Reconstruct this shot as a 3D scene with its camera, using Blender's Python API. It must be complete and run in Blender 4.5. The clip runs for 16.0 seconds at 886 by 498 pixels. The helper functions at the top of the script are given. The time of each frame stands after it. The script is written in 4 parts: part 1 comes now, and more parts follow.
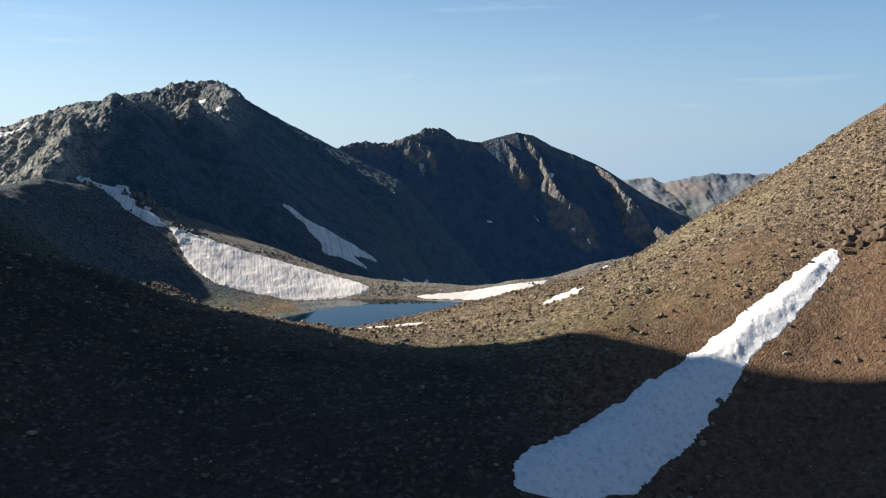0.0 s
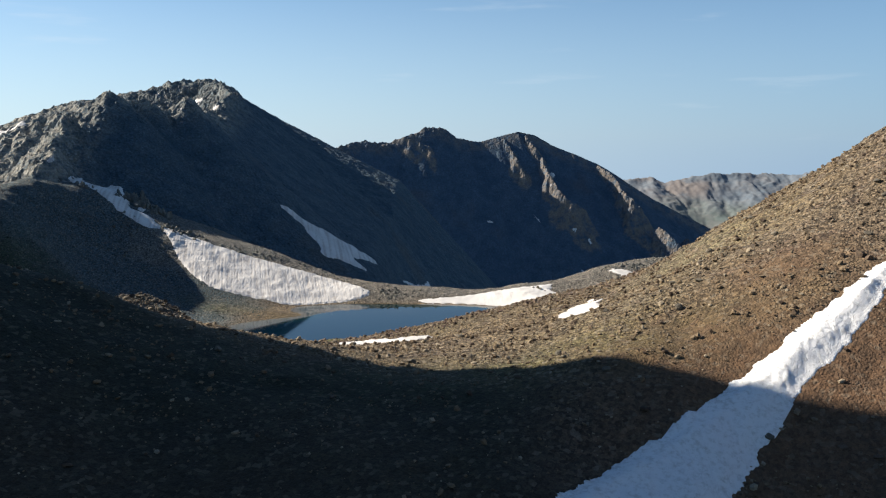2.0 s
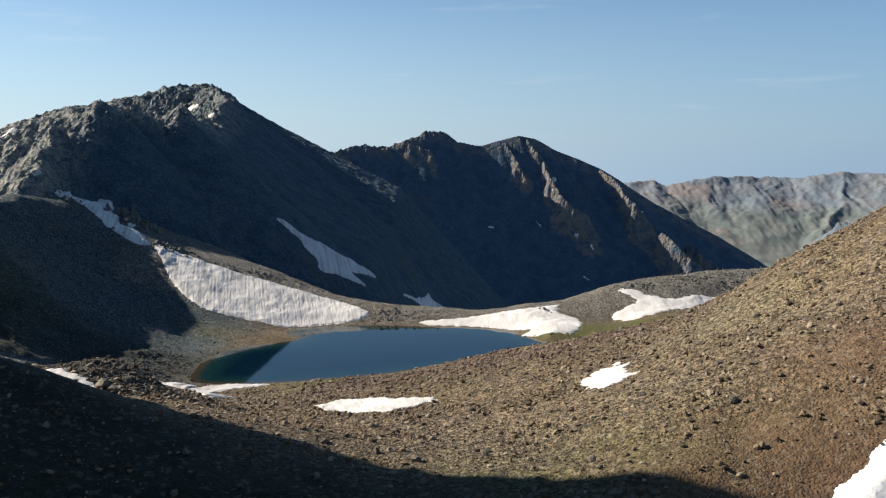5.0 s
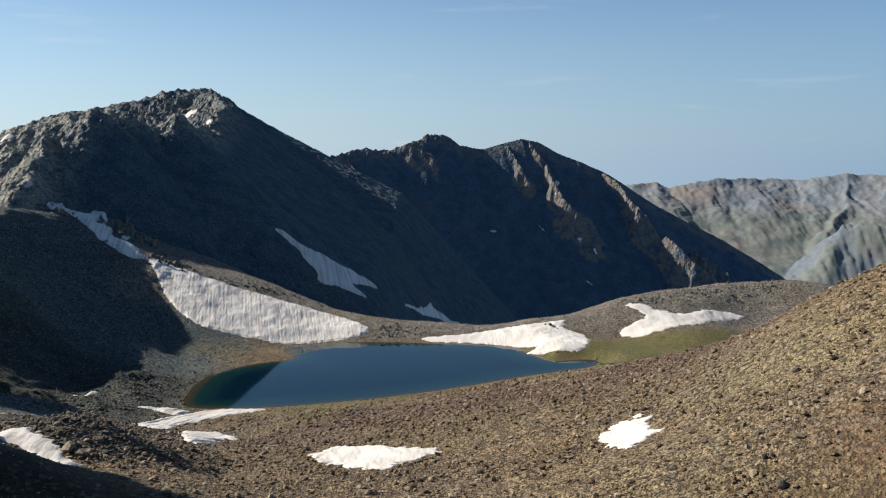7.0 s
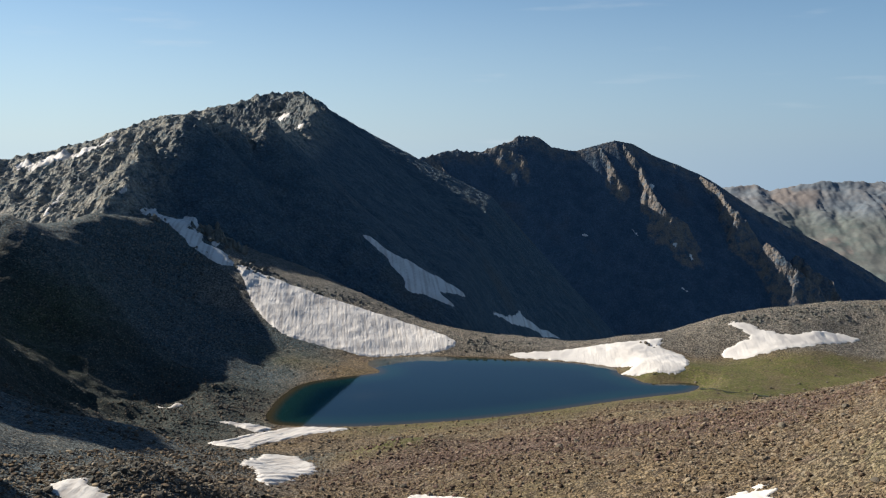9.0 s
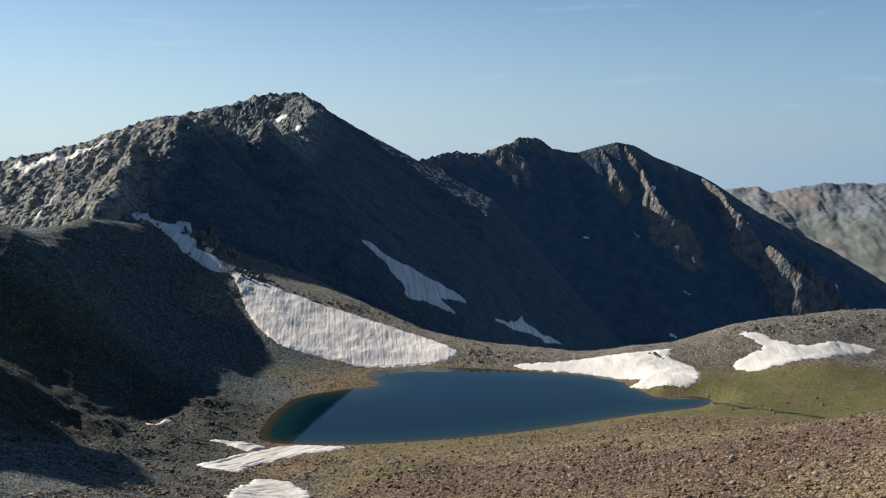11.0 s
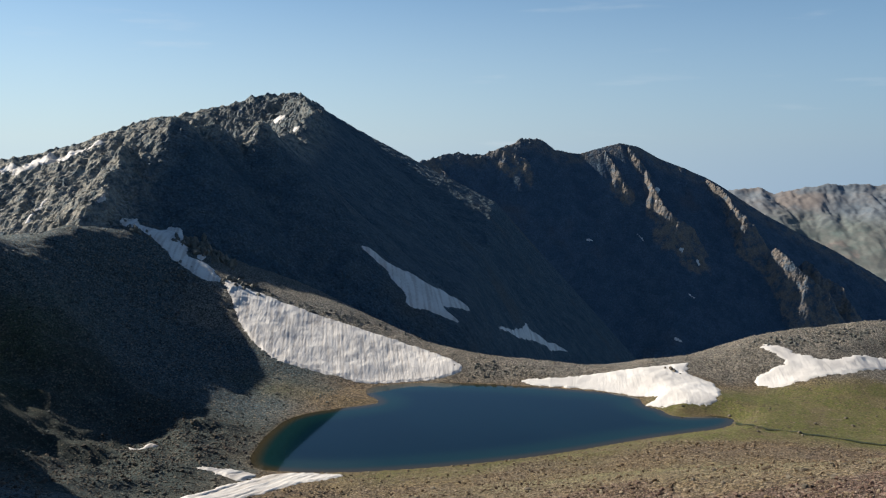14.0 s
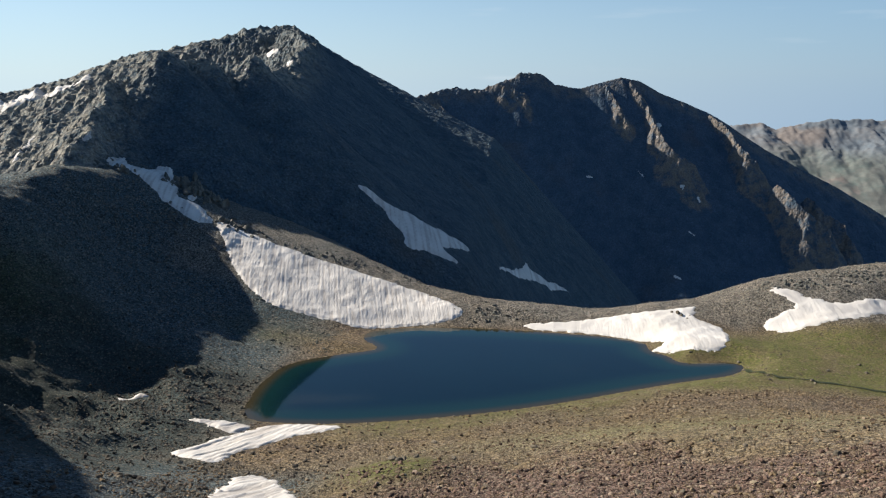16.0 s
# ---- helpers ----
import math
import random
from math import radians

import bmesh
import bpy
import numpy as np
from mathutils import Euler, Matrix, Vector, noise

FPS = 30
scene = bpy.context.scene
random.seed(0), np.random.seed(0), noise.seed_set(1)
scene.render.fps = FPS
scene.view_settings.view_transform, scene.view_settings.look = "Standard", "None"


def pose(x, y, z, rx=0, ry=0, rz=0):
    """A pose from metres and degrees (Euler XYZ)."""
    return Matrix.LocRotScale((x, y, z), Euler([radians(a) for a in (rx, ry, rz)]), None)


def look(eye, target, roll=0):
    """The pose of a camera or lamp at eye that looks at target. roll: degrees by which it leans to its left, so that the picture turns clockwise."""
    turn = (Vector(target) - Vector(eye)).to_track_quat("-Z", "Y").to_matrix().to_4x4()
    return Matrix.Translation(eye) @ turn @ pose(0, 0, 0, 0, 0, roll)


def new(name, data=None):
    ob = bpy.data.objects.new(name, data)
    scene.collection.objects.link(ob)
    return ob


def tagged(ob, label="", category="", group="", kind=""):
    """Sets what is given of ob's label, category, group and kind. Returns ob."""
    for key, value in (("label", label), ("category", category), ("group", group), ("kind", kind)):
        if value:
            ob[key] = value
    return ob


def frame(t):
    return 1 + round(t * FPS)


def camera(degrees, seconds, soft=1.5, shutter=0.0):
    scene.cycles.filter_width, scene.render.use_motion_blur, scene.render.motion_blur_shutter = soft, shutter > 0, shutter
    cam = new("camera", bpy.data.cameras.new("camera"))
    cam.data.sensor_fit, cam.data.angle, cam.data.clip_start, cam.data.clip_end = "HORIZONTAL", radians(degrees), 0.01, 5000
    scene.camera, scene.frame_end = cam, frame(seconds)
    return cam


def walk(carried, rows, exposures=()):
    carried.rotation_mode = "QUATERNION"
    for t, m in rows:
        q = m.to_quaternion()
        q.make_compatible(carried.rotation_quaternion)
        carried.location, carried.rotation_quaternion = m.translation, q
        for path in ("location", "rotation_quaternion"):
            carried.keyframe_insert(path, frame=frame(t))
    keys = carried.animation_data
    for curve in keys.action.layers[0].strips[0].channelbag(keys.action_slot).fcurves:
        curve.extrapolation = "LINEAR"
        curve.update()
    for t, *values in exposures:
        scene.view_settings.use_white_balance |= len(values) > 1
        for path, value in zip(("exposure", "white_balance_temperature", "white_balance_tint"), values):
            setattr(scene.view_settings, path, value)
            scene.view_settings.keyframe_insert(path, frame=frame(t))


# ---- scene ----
# ---- camera ----
cam = camera(54.50, 16.0, 1.2)
PATH = [
    (0.0, 0.00, 0.00, 0.00, 83.49, 0.16, -0.02),
    (0.5, -0.45, 5.11, 0.37, 83.48, 0.12, -0.00),
    (1.0, -1.11, 9.54, 0.48, 83.47, 0.13, -0.00),
    (1.5, -1.60, 14.39, 0.30, 83.47, 0.17, -0.02),
    (2.0, -2.20, 19.05, 0.44, 83.45, 0.14, -0.07),
    (2.5, -2.72, 23.87, 0.49, 83.43, 0.13, -0.10),
    (3.0, -3.25, 28.83, 2.52, 83.43, 0.10, -0.14),
    (3.5, -3.63, 33.67, 4.89, 83.44, 0.07, -0.14),
    (4.0, -4.00, 38.47, 7.04, 83.45, -0.01, -0.15),
    (6.5, -4.32, 62.81, 16.97, 83.49, 0.08, 0.01),
    (7.0, -4.63, 67.89, 18.52, 83.51, 0.08, 0.03),
    (7.5, -4.66, 73.00, 20.28, 83.51, 0.06, 0.07),
    (8.0, -4.62, 78.12, 21.84, 83.49, 0.07, 0.10),
    (8.3, -4.79, 81.05, 22.97, 83.50, 0.05, 0.10),
    (8.4, -4.85, 82.03, 23.34, 83.50, 0.04, 0.10),
    (8.5, -4.91, 83.01, 23.72, 83.50, 0.03, -1.22),
    (8.6, -4.93, 84.25, 23.88, 83.50, 0.01, -1.42),
    (8.7, -4.95, 85.49, 24.04, 83.50, -0.01, -1.42),
    (8.8, -4.98, 86.74, 24.20, 83.50, -0.03, 1.40),
    (8.9, -5.00, 87.98, 24.35, 83.50, -0.05, 5.75),
    (9.0, -5.42, 89.17, 24.63, 83.47, -0.08, 6.04),
    (9.2, -5.80, 91.24, 24.79, 83.50, -0.09, 6.04),
    (11.5, -10.24, 114.98, 26.70, 83.54, -0.14, 6.00),
    (12.0, -11.34, 119.74, 26.74, 83.59, -0.12, 6.03),
    (12.5, -12.24, 124.77, 26.92, 83.59, -0.11, 6.03),
    (13.0, -13.16, 129.90, 27.12, 83.59, -0.11, 6.01),
    (13.5, -13.75, 135.06, 27.59, 83.57, -0.15, 6.02),
    (14.0, -14.54, 140.31, 27.96, 83.56, -0.13, 6.01),
    (14.3, -15.03, 143.05, 28.08, 83.56, -0.13, 6.01),
    (14.4, -15.19, 143.96, 28.12, 83.06, -0.13, 6.01),
    (14.5, -15.35, 144.87, 28.16, 80.79, -0.13, 6.01),
    (14.6, -15.55, 145.90, 28.16, 80.79, -0.13, 6.00),
    (14.7, -15.75, 146.92, 28.17, 80.79, -0.13, 6.00),
    (14.8, -15.94, 147.95, 28.18, 79.27, -0.13, 5.99),
    (15.0, -16.34, 150.00, 28.20, 79.27, -0.14, 5.98),
    (15.5, -17.42, 155.11, 28.30, 79.30, -0.10, 5.88),
    (16.0, -18.01, 160.00, 28.41, 79.31, -0.08, 5.84),
]
walk(cam, [(t, pose(*r)) for t, *r in PATH], [(0.0, 1.12), (2.5, 1.06), (4.0, 1.0), (6.5, 0.93), (8.0, 0.86), (14.4, 0.86), (15.0, 0.97), (16.0, 1.0)])

LAKE_Z = -114.0
SUN_FROM = Vector((-0.821, 0.246, 0.515)).normalized()

# ---- world, sun ----
world = bpy.data.worlds.new("sky")
scene.world = world
world.use_nodes = True
wn, wl = world.node_tree.nodes, world.node_tree.links
bg = wn["Background"]
sky = wn.new("ShaderNodeTexSky")
sky.sky_type = "NISHITA"
sky.sun_disc = False
sky.sun_elevation = math.asin(SUN_FROM.z)
sky.sun_rotation = math.atan2(SUN_FROM.x, SUN_FROM.y)
sky.altitude = 3000
sky.air_density = 1.1
sky.dust_density = 0.8
sky.ozone_density = 2.4
# below the horizon the haze of the horizon goes on
where = wn.new("ShaderNodeTexCoord")
lift = wn.new("ShaderNodeVectorMath")
lift.operation = "MAXIMUM"
lift.inputs[1].default_value = (-1.0, -1.0, 0.015)
wl.new(where.outputs["Generated"], lift.inputs[0])
wl.new(lift.outputs[0], sky.inputs[0])
split = wn.new("ShaderNodeSeparateXYZ")
wl.new(where.outputs["Generated"], split.inputs[0])
low = wn.new("ShaderNodeMapRange")
low.interpolation_type = "SMOOTHSTEP"
for k, v in enumerate((-0.06, 0.27, 0.92, 0.0)):
    low.inputs[k + 1].default_value = v
wl.new(split.outputs[2], low.inputs[0])
haze = wn.new("ShaderNodeMix")
haze.data_type = "RGBA"
# paler and brighter towards the sun
side = wn.new("ShaderNodeMapRange")
for k, v in enumerate((-0.5, 0.5, 0.0, 1.0)):
    side.inputs[k + 1].default_value = v
wl.new(split.outputs[0], side.inputs[0])
glow = wn.new("ShaderNodeMix")
glow.data_type = "RGBA"
glow.inputs[6].default_value = (5.3, 6.4, 7.3, 1)
glow.inputs[7].default_value = (2.3, 3.4, 5.0, 1)
wl.new(side.outputs[0], glow.inputs[0])
wl.new(glow.outputs[2], haze.inputs[7])
wl.new(low.outputs[0], haze.inputs[0])
clear = wn.new("ShaderNodeVectorMath")
clear.operation = "MULTIPLY"
clear.inputs[1].default_value = (0.84, 1.0, 1.02)
wl.new(sky.outputs[0], clear.inputs[0])
wl.new(clear.outputs[0], haze.inputs[6])
stretch = wn.new("ShaderNodeVectorMath")
stretch.operation = "MULTIPLY"
stretch.inputs[1].default_value = (5.0, 5.0, 42.0)
wl.new(where.outputs["Generated"], stretch.inputs[0])
wisp = wn.new("ShaderNodeTexNoise")
wisp.inputs["Scale"].default_value = 1.0
wisp.inputs["Detail"].default_value = 5.0
wl.new(stretch.outputs[0], wisp.inputs["Vector"])
veil = wn.new("ShaderNodeMapRange")
veil.interpolation_type = "SMOOTHSTEP"
for k, v in enumerate((0.60, 0.78, 0.0, 0.22)):
    veil.inputs[k + 1].default_value = v
wl.new(wisp.outputs[0], veil.inputs[0])
cloud = wn.new("ShaderNodeMix")
cloud.data_type = "RGBA"
cloud.inputs[7].default_value = (7.0, 7.4, 7.8, 1)
wl.new(veil.outputs[0], cloud.inputs[0])
wl.new(haze.outputs[2], cloud.inputs[6])
wl.new(cloud.outputs[2], bg.inputs[0])
bg.inputs[1].default_value = 0.059

sun = new("sun", bpy.data.lights.new("sun", "SUN"))
sun.data.energy = 5.0
sun.data.angle = radians(0.55)
sun.data.color = (1.0, 0.90, 0.76)
sun.matrix_world = look(SUN_FROM * 1000, (0, 0, 0))


# ---- numeric helpers ----
def grad_noise(x, y, seed):
    """Smooth gradient noise of about -1 to 1 on arrays."""
    ix, iy = np.floor(x), np.floor(y)
    fx, fy = x - ix, y - iy
    u, v = fx * fx * fx * (fx * (fx * 6 - 15) + 10), fy * fy * fy * (fy * (fy * 6 - 15) + 10)

    def corner(dx, dy):
        a = np.sin((ix + dx) * 127.1 + (iy + dy) * 311.7 + seed * 74.7) * 43758.5453
        a = (a - np.floor(a)) * 2 * np.pi
        return np.cos(a) * (fx - dx) + np.sin(a) * (fy - dy)

    n0 = corner(0, 0) * (1 - u) + corner(1, 0) * u
    n1 = corner(0, 1) * (1 - u) + corner(1, 1) * u
    return 1.5 * (n0 * (1 - v) + n1 * v)


def fbm(x, y, size, octaves, seed=0, ridged=False, gain=0.5):
    """Fractal noise whose largest lumps are size metres across."""
    total, amp = np.zeros(x.shape), 1.0
    for k in range(octaves):
        n = grad_noise(x / size + 17.3 * k, y / size - 9.1 * k, seed + k)
        total += amp * (1 - 2 * np.abs(n) if ridged else n)
        amp, size = amp * gain, size * 0.48
    return total


def smooth(a, b, x):
    t = np.clip((x - a) / (b - a), 0, 1)
    return t * t * (3 - 2 * t)


def outline_distance(px, py, outline):
    """Signed distance of points to a closed outline, negative inside."""
    best, inside = np.full(px.shape, 1e9), np.zeros(px.shape, bool)
    n = len(outline)
    for i in range(n):
        (ax, ay), (bx, by) = outline[i], outline[(i + 1) % n]
        dx, dy = bx - ax, by - ay
        t = np.clip(((px - ax) * dx + (py - ay) * dy) / (dx * dx + dy * dy), 0, 1)
        best = np.minimum(best, np.hypot(px - ax - t * dx, py - ay - t * dy))
        if ay != by:
            cross = (ay > py) != (by > py)
            inside ^= cross & (px < (bx - ax) * (py - ay) / (by - ay) + ax)
    return np.where(inside, -best, best)


def rounded(outline, rounds=2):
    """Corner-cut outline."""
    for _ in range(rounds):
        cut = []
        for i, (ax, ay) in enumerate(outline):
            bx, by = outline[(i + 1) % len(outline)]
            cut += [(0.75 * ax + 0.25 * bx, 0.75 * ay + 0.25 * by), (0.25 * ax + 0.75 * bx, 0.25 * ay + 0.75 * by)]
        outline = cut
    return outline


def ridge_height(px, py, crest, slope, bend=0.0):
    """Height of a ridge: its crest line less the fall to both sides."""
    best = np.full(px.shape, -1e9)
    for (ax, ay, az), (bx, by, bz) in zip(crest, crest[1:]):
        dx, dy = bx - ax, by - ay
        t = np.clip(((px - ax) * dx + (py - ay) * dy) / (dx * dx + dy * dy), 0, 1)
        d = np.hypot(px - ax - t * dx, py - ay - t * dy)
        best = np.maximum(best, az + t * (bz - az) - slope * d * (1 - bend * d / (d + 200)))
    return best


def plate(points, stiff=6.0):
    """A smooth height over plan points (a thin plate), as a function of x and y."""
    p = np.array(points, float)
    n, scale = len(p), 300.0
    xy = p[:, :2] / scale

    def kernel(d2):
        return 0.5 * d2 * np.log(np.maximum(d2, 1e-12))

    a = np.zeros((n + 3, n + 3))
    a[:n, :n] = kernel(((xy[:, None] - xy[None]) ** 2).sum(-1)) + np.eye(n) * stiff * 1e-4
    a[:n, n], a[:n, n + 1:] = 1, xy
    a[n:, :n] = a[:n, n:].T
    w = np.linalg.solve(a, np.concatenate([p[:, 2], np.zeros(3)]))

    def height(x, y):
        x, y = x / scale, y / scale
        z = w[n] + w[n + 1] * x + w[n + 2] * y
        for k in range(n):
            z = z + w[k] * kernel((x - xy[k, 0]) ** 2 + (y - xy[k, 1]) ** 2)
        return z

    return height


# ---- the lie of the land (metres, from the first place of the camera) ----
RIGHT_SLOPE = [
    (123, 240, 12), (112, 245, 4), (97, 252, -9), (90, 221, -11), (82, 191, -20), (85, 186, -22), (77, 232, -19),
    (69, 191, -24), (83, 243, -16), (82, 283, -23), (74, 286, -30), (57, 284, -39), (80, 259, -20), (67, 258, -26),
    (58, 217, -26), (50, 242, -35), (60, 224, -27), (68, 215, -22), (58, 196, -28), (58, 174, -33), (52, 167, -39),
    (44, 186, -35), (41, 159, -42), (47, 152, -49), (77, 150, -42), (64, 125, -54), (100, 150, -29),
]
RIGHT_HEIGHTS = [
    (150, 190, 22), (190, 250, 48), (165, 310, 8), (140, 350, -25), (150, 120, -5), (260, 240, 80), (260, 380, 20),
    (120, 430, -71), (135, 515, -103), (210, 570, -110), (230, 450, -66), (330, 560, -102), (350, 420, 0), (110, 60, -45),
    (300, 100, 60),
]
SADDLE = [
    (29, 174, -36.5), (20, 180, -39), (20, 195, -40), (36, 196, -34.5), (24, 233, -43), (5, 218, -45), (3, 181, -43),
    (-17, 196, -44), (-28, 190, -42), (16, 279, -50), (-7, 272, -56), (-39, 294, -63), (31, 254, -45), (41, 245, -41),
    (12, 265, -51), (6, 238, -47), (-61, 223, -40), (-69, 224, -40.5), (-76, 245, -43), (-58, 253, -50),
    (-70, 248, -46), (-98, 274, -49), (-90, 206, -29), (-104, 200, -21), (-85, 222, -39), (-92, 236, -41), (-100, 255, -46), (-112, 240, -36), (12, 142, -48.5), (19, 143, -50),
]
NEAR_HOLLOW = [
    (-55, 145, -44), (-100, 135, -28), (0, 90, -62), (55, 80, -63), (-90, 70, -45), (0, 0, -80), (0, -150, -95),
    (120, -100, -70), (-150, -100, -40), (300, -150, -20),
]
LAKE_BOWL = [
    (-3, 294, -56), (-20, 328, -65), (-33, 384, -82), (-63, 373, -85), (-61, 407, -88), (-84, 386, -91),
    (10, 341, -63), (38, 307, -48), (59, 328, -49), (25, 393, -69), (67, 431, -77), (53, 340, -52), (31, 356, -62),
    (-59, 402, -85), (-54, 467, -105), (-102, 483, -111), (97, 570, -108), (149, 611, -110), (155, 637, -107),
    (-149, 447, -106), (-161, 492, -110), (-198, 521, -109), (-197, 467, -104), (-173, 465, -107), (0, 500, -106),
    (118, 661, -110), (224, 690, -105), (175, 600, -110), (140, 565, -110),
]
LEFT_SHOULDER = [
    (-209, 491, -105), (-235, 492, -92), (-267, 534, -75), (-280, 542, -59), (-262, 539, -70), (-193, 519, -108),
    (-217, 513, -104), (-231, 515, -99), (-227, 486, -100), (-171, 529, -111), (-169, 563, -111), (-192, 540, -107), (-186, 555, -107),
    (-188, 587, -105), (-198, 622, -99), (-175, 605, -109), (-159, 596, -112), (-180, 630, -104),
    (-146, 530, -113.3), (-148, 561, -112.8), (-144, 583, -112.8), (-122, 602, -112.5), (-104, 612, -112.5),
    (-187, 655, -96), (-199, 668, -88), (-211, 688, -78), (-218, 700, -71), (-205, 605, -97), (-208, 650, -91), (-250, 590, -73), (-258, 640, -70),
    (-262, 685, -58), (-291, 645, -40), (-287, 670, -39), (-290, 618, -44), (-314, 612, -27), (-312, 642, -23), (-309, 667, -22), (-303, 688, -24), (-300, 712, -26.5), (-325, 590, -19), (-305, 575, -33), (-326, 740, -22), (-350, 655, -36), (-345, 695, -34), (-335, 725, -30),
    (-370, 600, -25), (-420, 680, -40), (-330, 505, -36), (-370, 510, -8),
]
LEFT_RIDGE = [
    (-143, 356, -66), (-150, 300, -46), (-150, 222, -2), (-185, 238, 8), (-222, 254, 18), (-260, 240, 30), (-300, 150, 40),
    (-160, 160, 0), (-190, 60, 10), (-240, -60, 10), (-230, 300, 0), (-225, 345, -35), (-300, 330, 50), (-235, 400, -52),
    (-300, 385, 50), (-360, 430, 62), (-430, 200, 40), (-480, 540, 0),
]
MORAINE = [
    (-177, 740, -75), (-139, 730, -85), (-102, 720, -97), (-65, 700, -103), (-32, 692, -106), (2, 692, -107.5),
    (30, 692, -108.5), (60, 694, -105.5), (86, 700, -103), (113, 710, -97), (132, 718, -94), (181, 738, -88),
    (232, 755, -87), (282, 765, -88), (325, 770, -98), (-116, 650, -111), (-118, 634, -112), (-85, 663, -111), (-54, 666, -110), (-22, 664, -110), (20, 658, -111), (125, 689, -97),
    (89, 625, -107),
]
BEYOND = [
    (-130, 800, -110), (-165, 830, -95), (-60, 860, -160), (-40, 770, -150), (60, 790, -165), (160, 830, -160), (300, 850, -160),
    (420, 780, -140), (-250, 800, -55), (-420, 800, -40), (60, 860, -200), (430, 640, -110),
]
LAKE_SHORE = rounded([
    (-141, 504), (-146, 530), (-146, 561), (-141, 582), (-120, 598), (-103, 606), (-99, 614), (-113, 629), (-111, 646),
    (-84, 655), (-56, 658), (-22, 655), (20, 649), (49, 640), (48, 621), (58, 614), (60, 604), (69, 602), (79, 605), (89, 607),
    (95, 600), (86, 586), (66, 577), (41, 564), (0, 539), (-38, 521), (-74, 509), (-98, 503), (-122, 501),
], 2)

base_height = plate(RIGHT_SLOPE + RIGHT_HEIGHTS + SADDLE + NEAR_HOLLOW + LAKE_BOWL + LEFT_SHOULDER + LEFT_RIDGE + MORAINE + BEYOND)


def ground_height(x, y, fine=True):
    """Height of the ground, its lake bed included."""
    z = base_height(x, y)
    rough = 1.0 + 1.5 * smooth(-150, -260, x) + 0.8 * smooth(40, 100, x) * smooth(660, 720, y)
    rough = rough * (1 - 0.85 * np.exp(-((x + 268) / 55) ** 2 - ((y - 730) / 32) ** 2))
    if fine:
        z = z + rough * (0.9 * fbm(x, y, 38, 4, 3) + 0.35 * fbm(x, y, 7, 3, 8))
    heap = smooth(-150, -178, x) * smooth(575, 540, y) * smooth(290, 330, y) * smooth(-275, -245, x)
    z = z + heap * (3.0 * fbm(x + 0.5 * y, y - 0.3 * x, 46, 3, 5, True, 0.45) - 1.0)
    z = z + 6.5 * np.exp(-((x + 84) ** 2 + (y - 254) ** 2) / 300) - 7.5 * np.exp(-((x + 60) ** 2 + (y - 258) ** 2) / 260)
    z = z + 4.2 * np.exp(-((x + 78) / 15) ** 2 - ((y - 205) / 11) ** 2)
    z = z - 2.6 * np.exp(-((x + 26) / 24) ** 2 - ((y - 234) / 16) ** 2)
    shore = outline_distance(x, y, LAKE_SHORE)
    beach = np.where(shore < 0, -np.minimum(7.0, -0.3 * shore), 0.07 * shore)
    mix = smooth(0, 22, shore)
    return (LAKE_Z + beach) * (1 - mix) + np.where(y < 690, np.maximum(z, LAKE_Z + 0.3), z) * mix


# ---- mountains ----
LEFT_CREST = [(-830, 1340, 5), (-751, 1400, 28), (-668, 1400, 42), (-602, 1350, 62), (-546, 1350, 76), (-493, 1400, 89), (-453, 1450, 109), (-424, 1480, 115), (-391, 1500, 117)]
PEAK_CREST = [(-272, 1000, 38), (-280, 1172, 66), (-338, 1350, 98), (-391, 1500, 117), (-425, 1660, 70)]
SPIRE_CREST = [(-325, 715, -14), (-328, 735, -6), (-340, 765, 8), (-342, 795, 22), (-344, 825, 29), (-338, 845, 37), (-332, 855, 50), (-322, 859, 59), (-319, 870, 50), (-310, 880, 45), (-299, 890, 50), (-283, 900, 34), (-267, 920, 54), (-267, 950, 42), (-272, 1000, 38)]


def crest_side(x, y, crest):
    """How far a place lies to the right of a crest line that runs away from the lake."""
    line = np.array(sorted(crest, key=lambda p: p[1]))
    return x - np.interp(y, line[:, 1], line[:, 0])


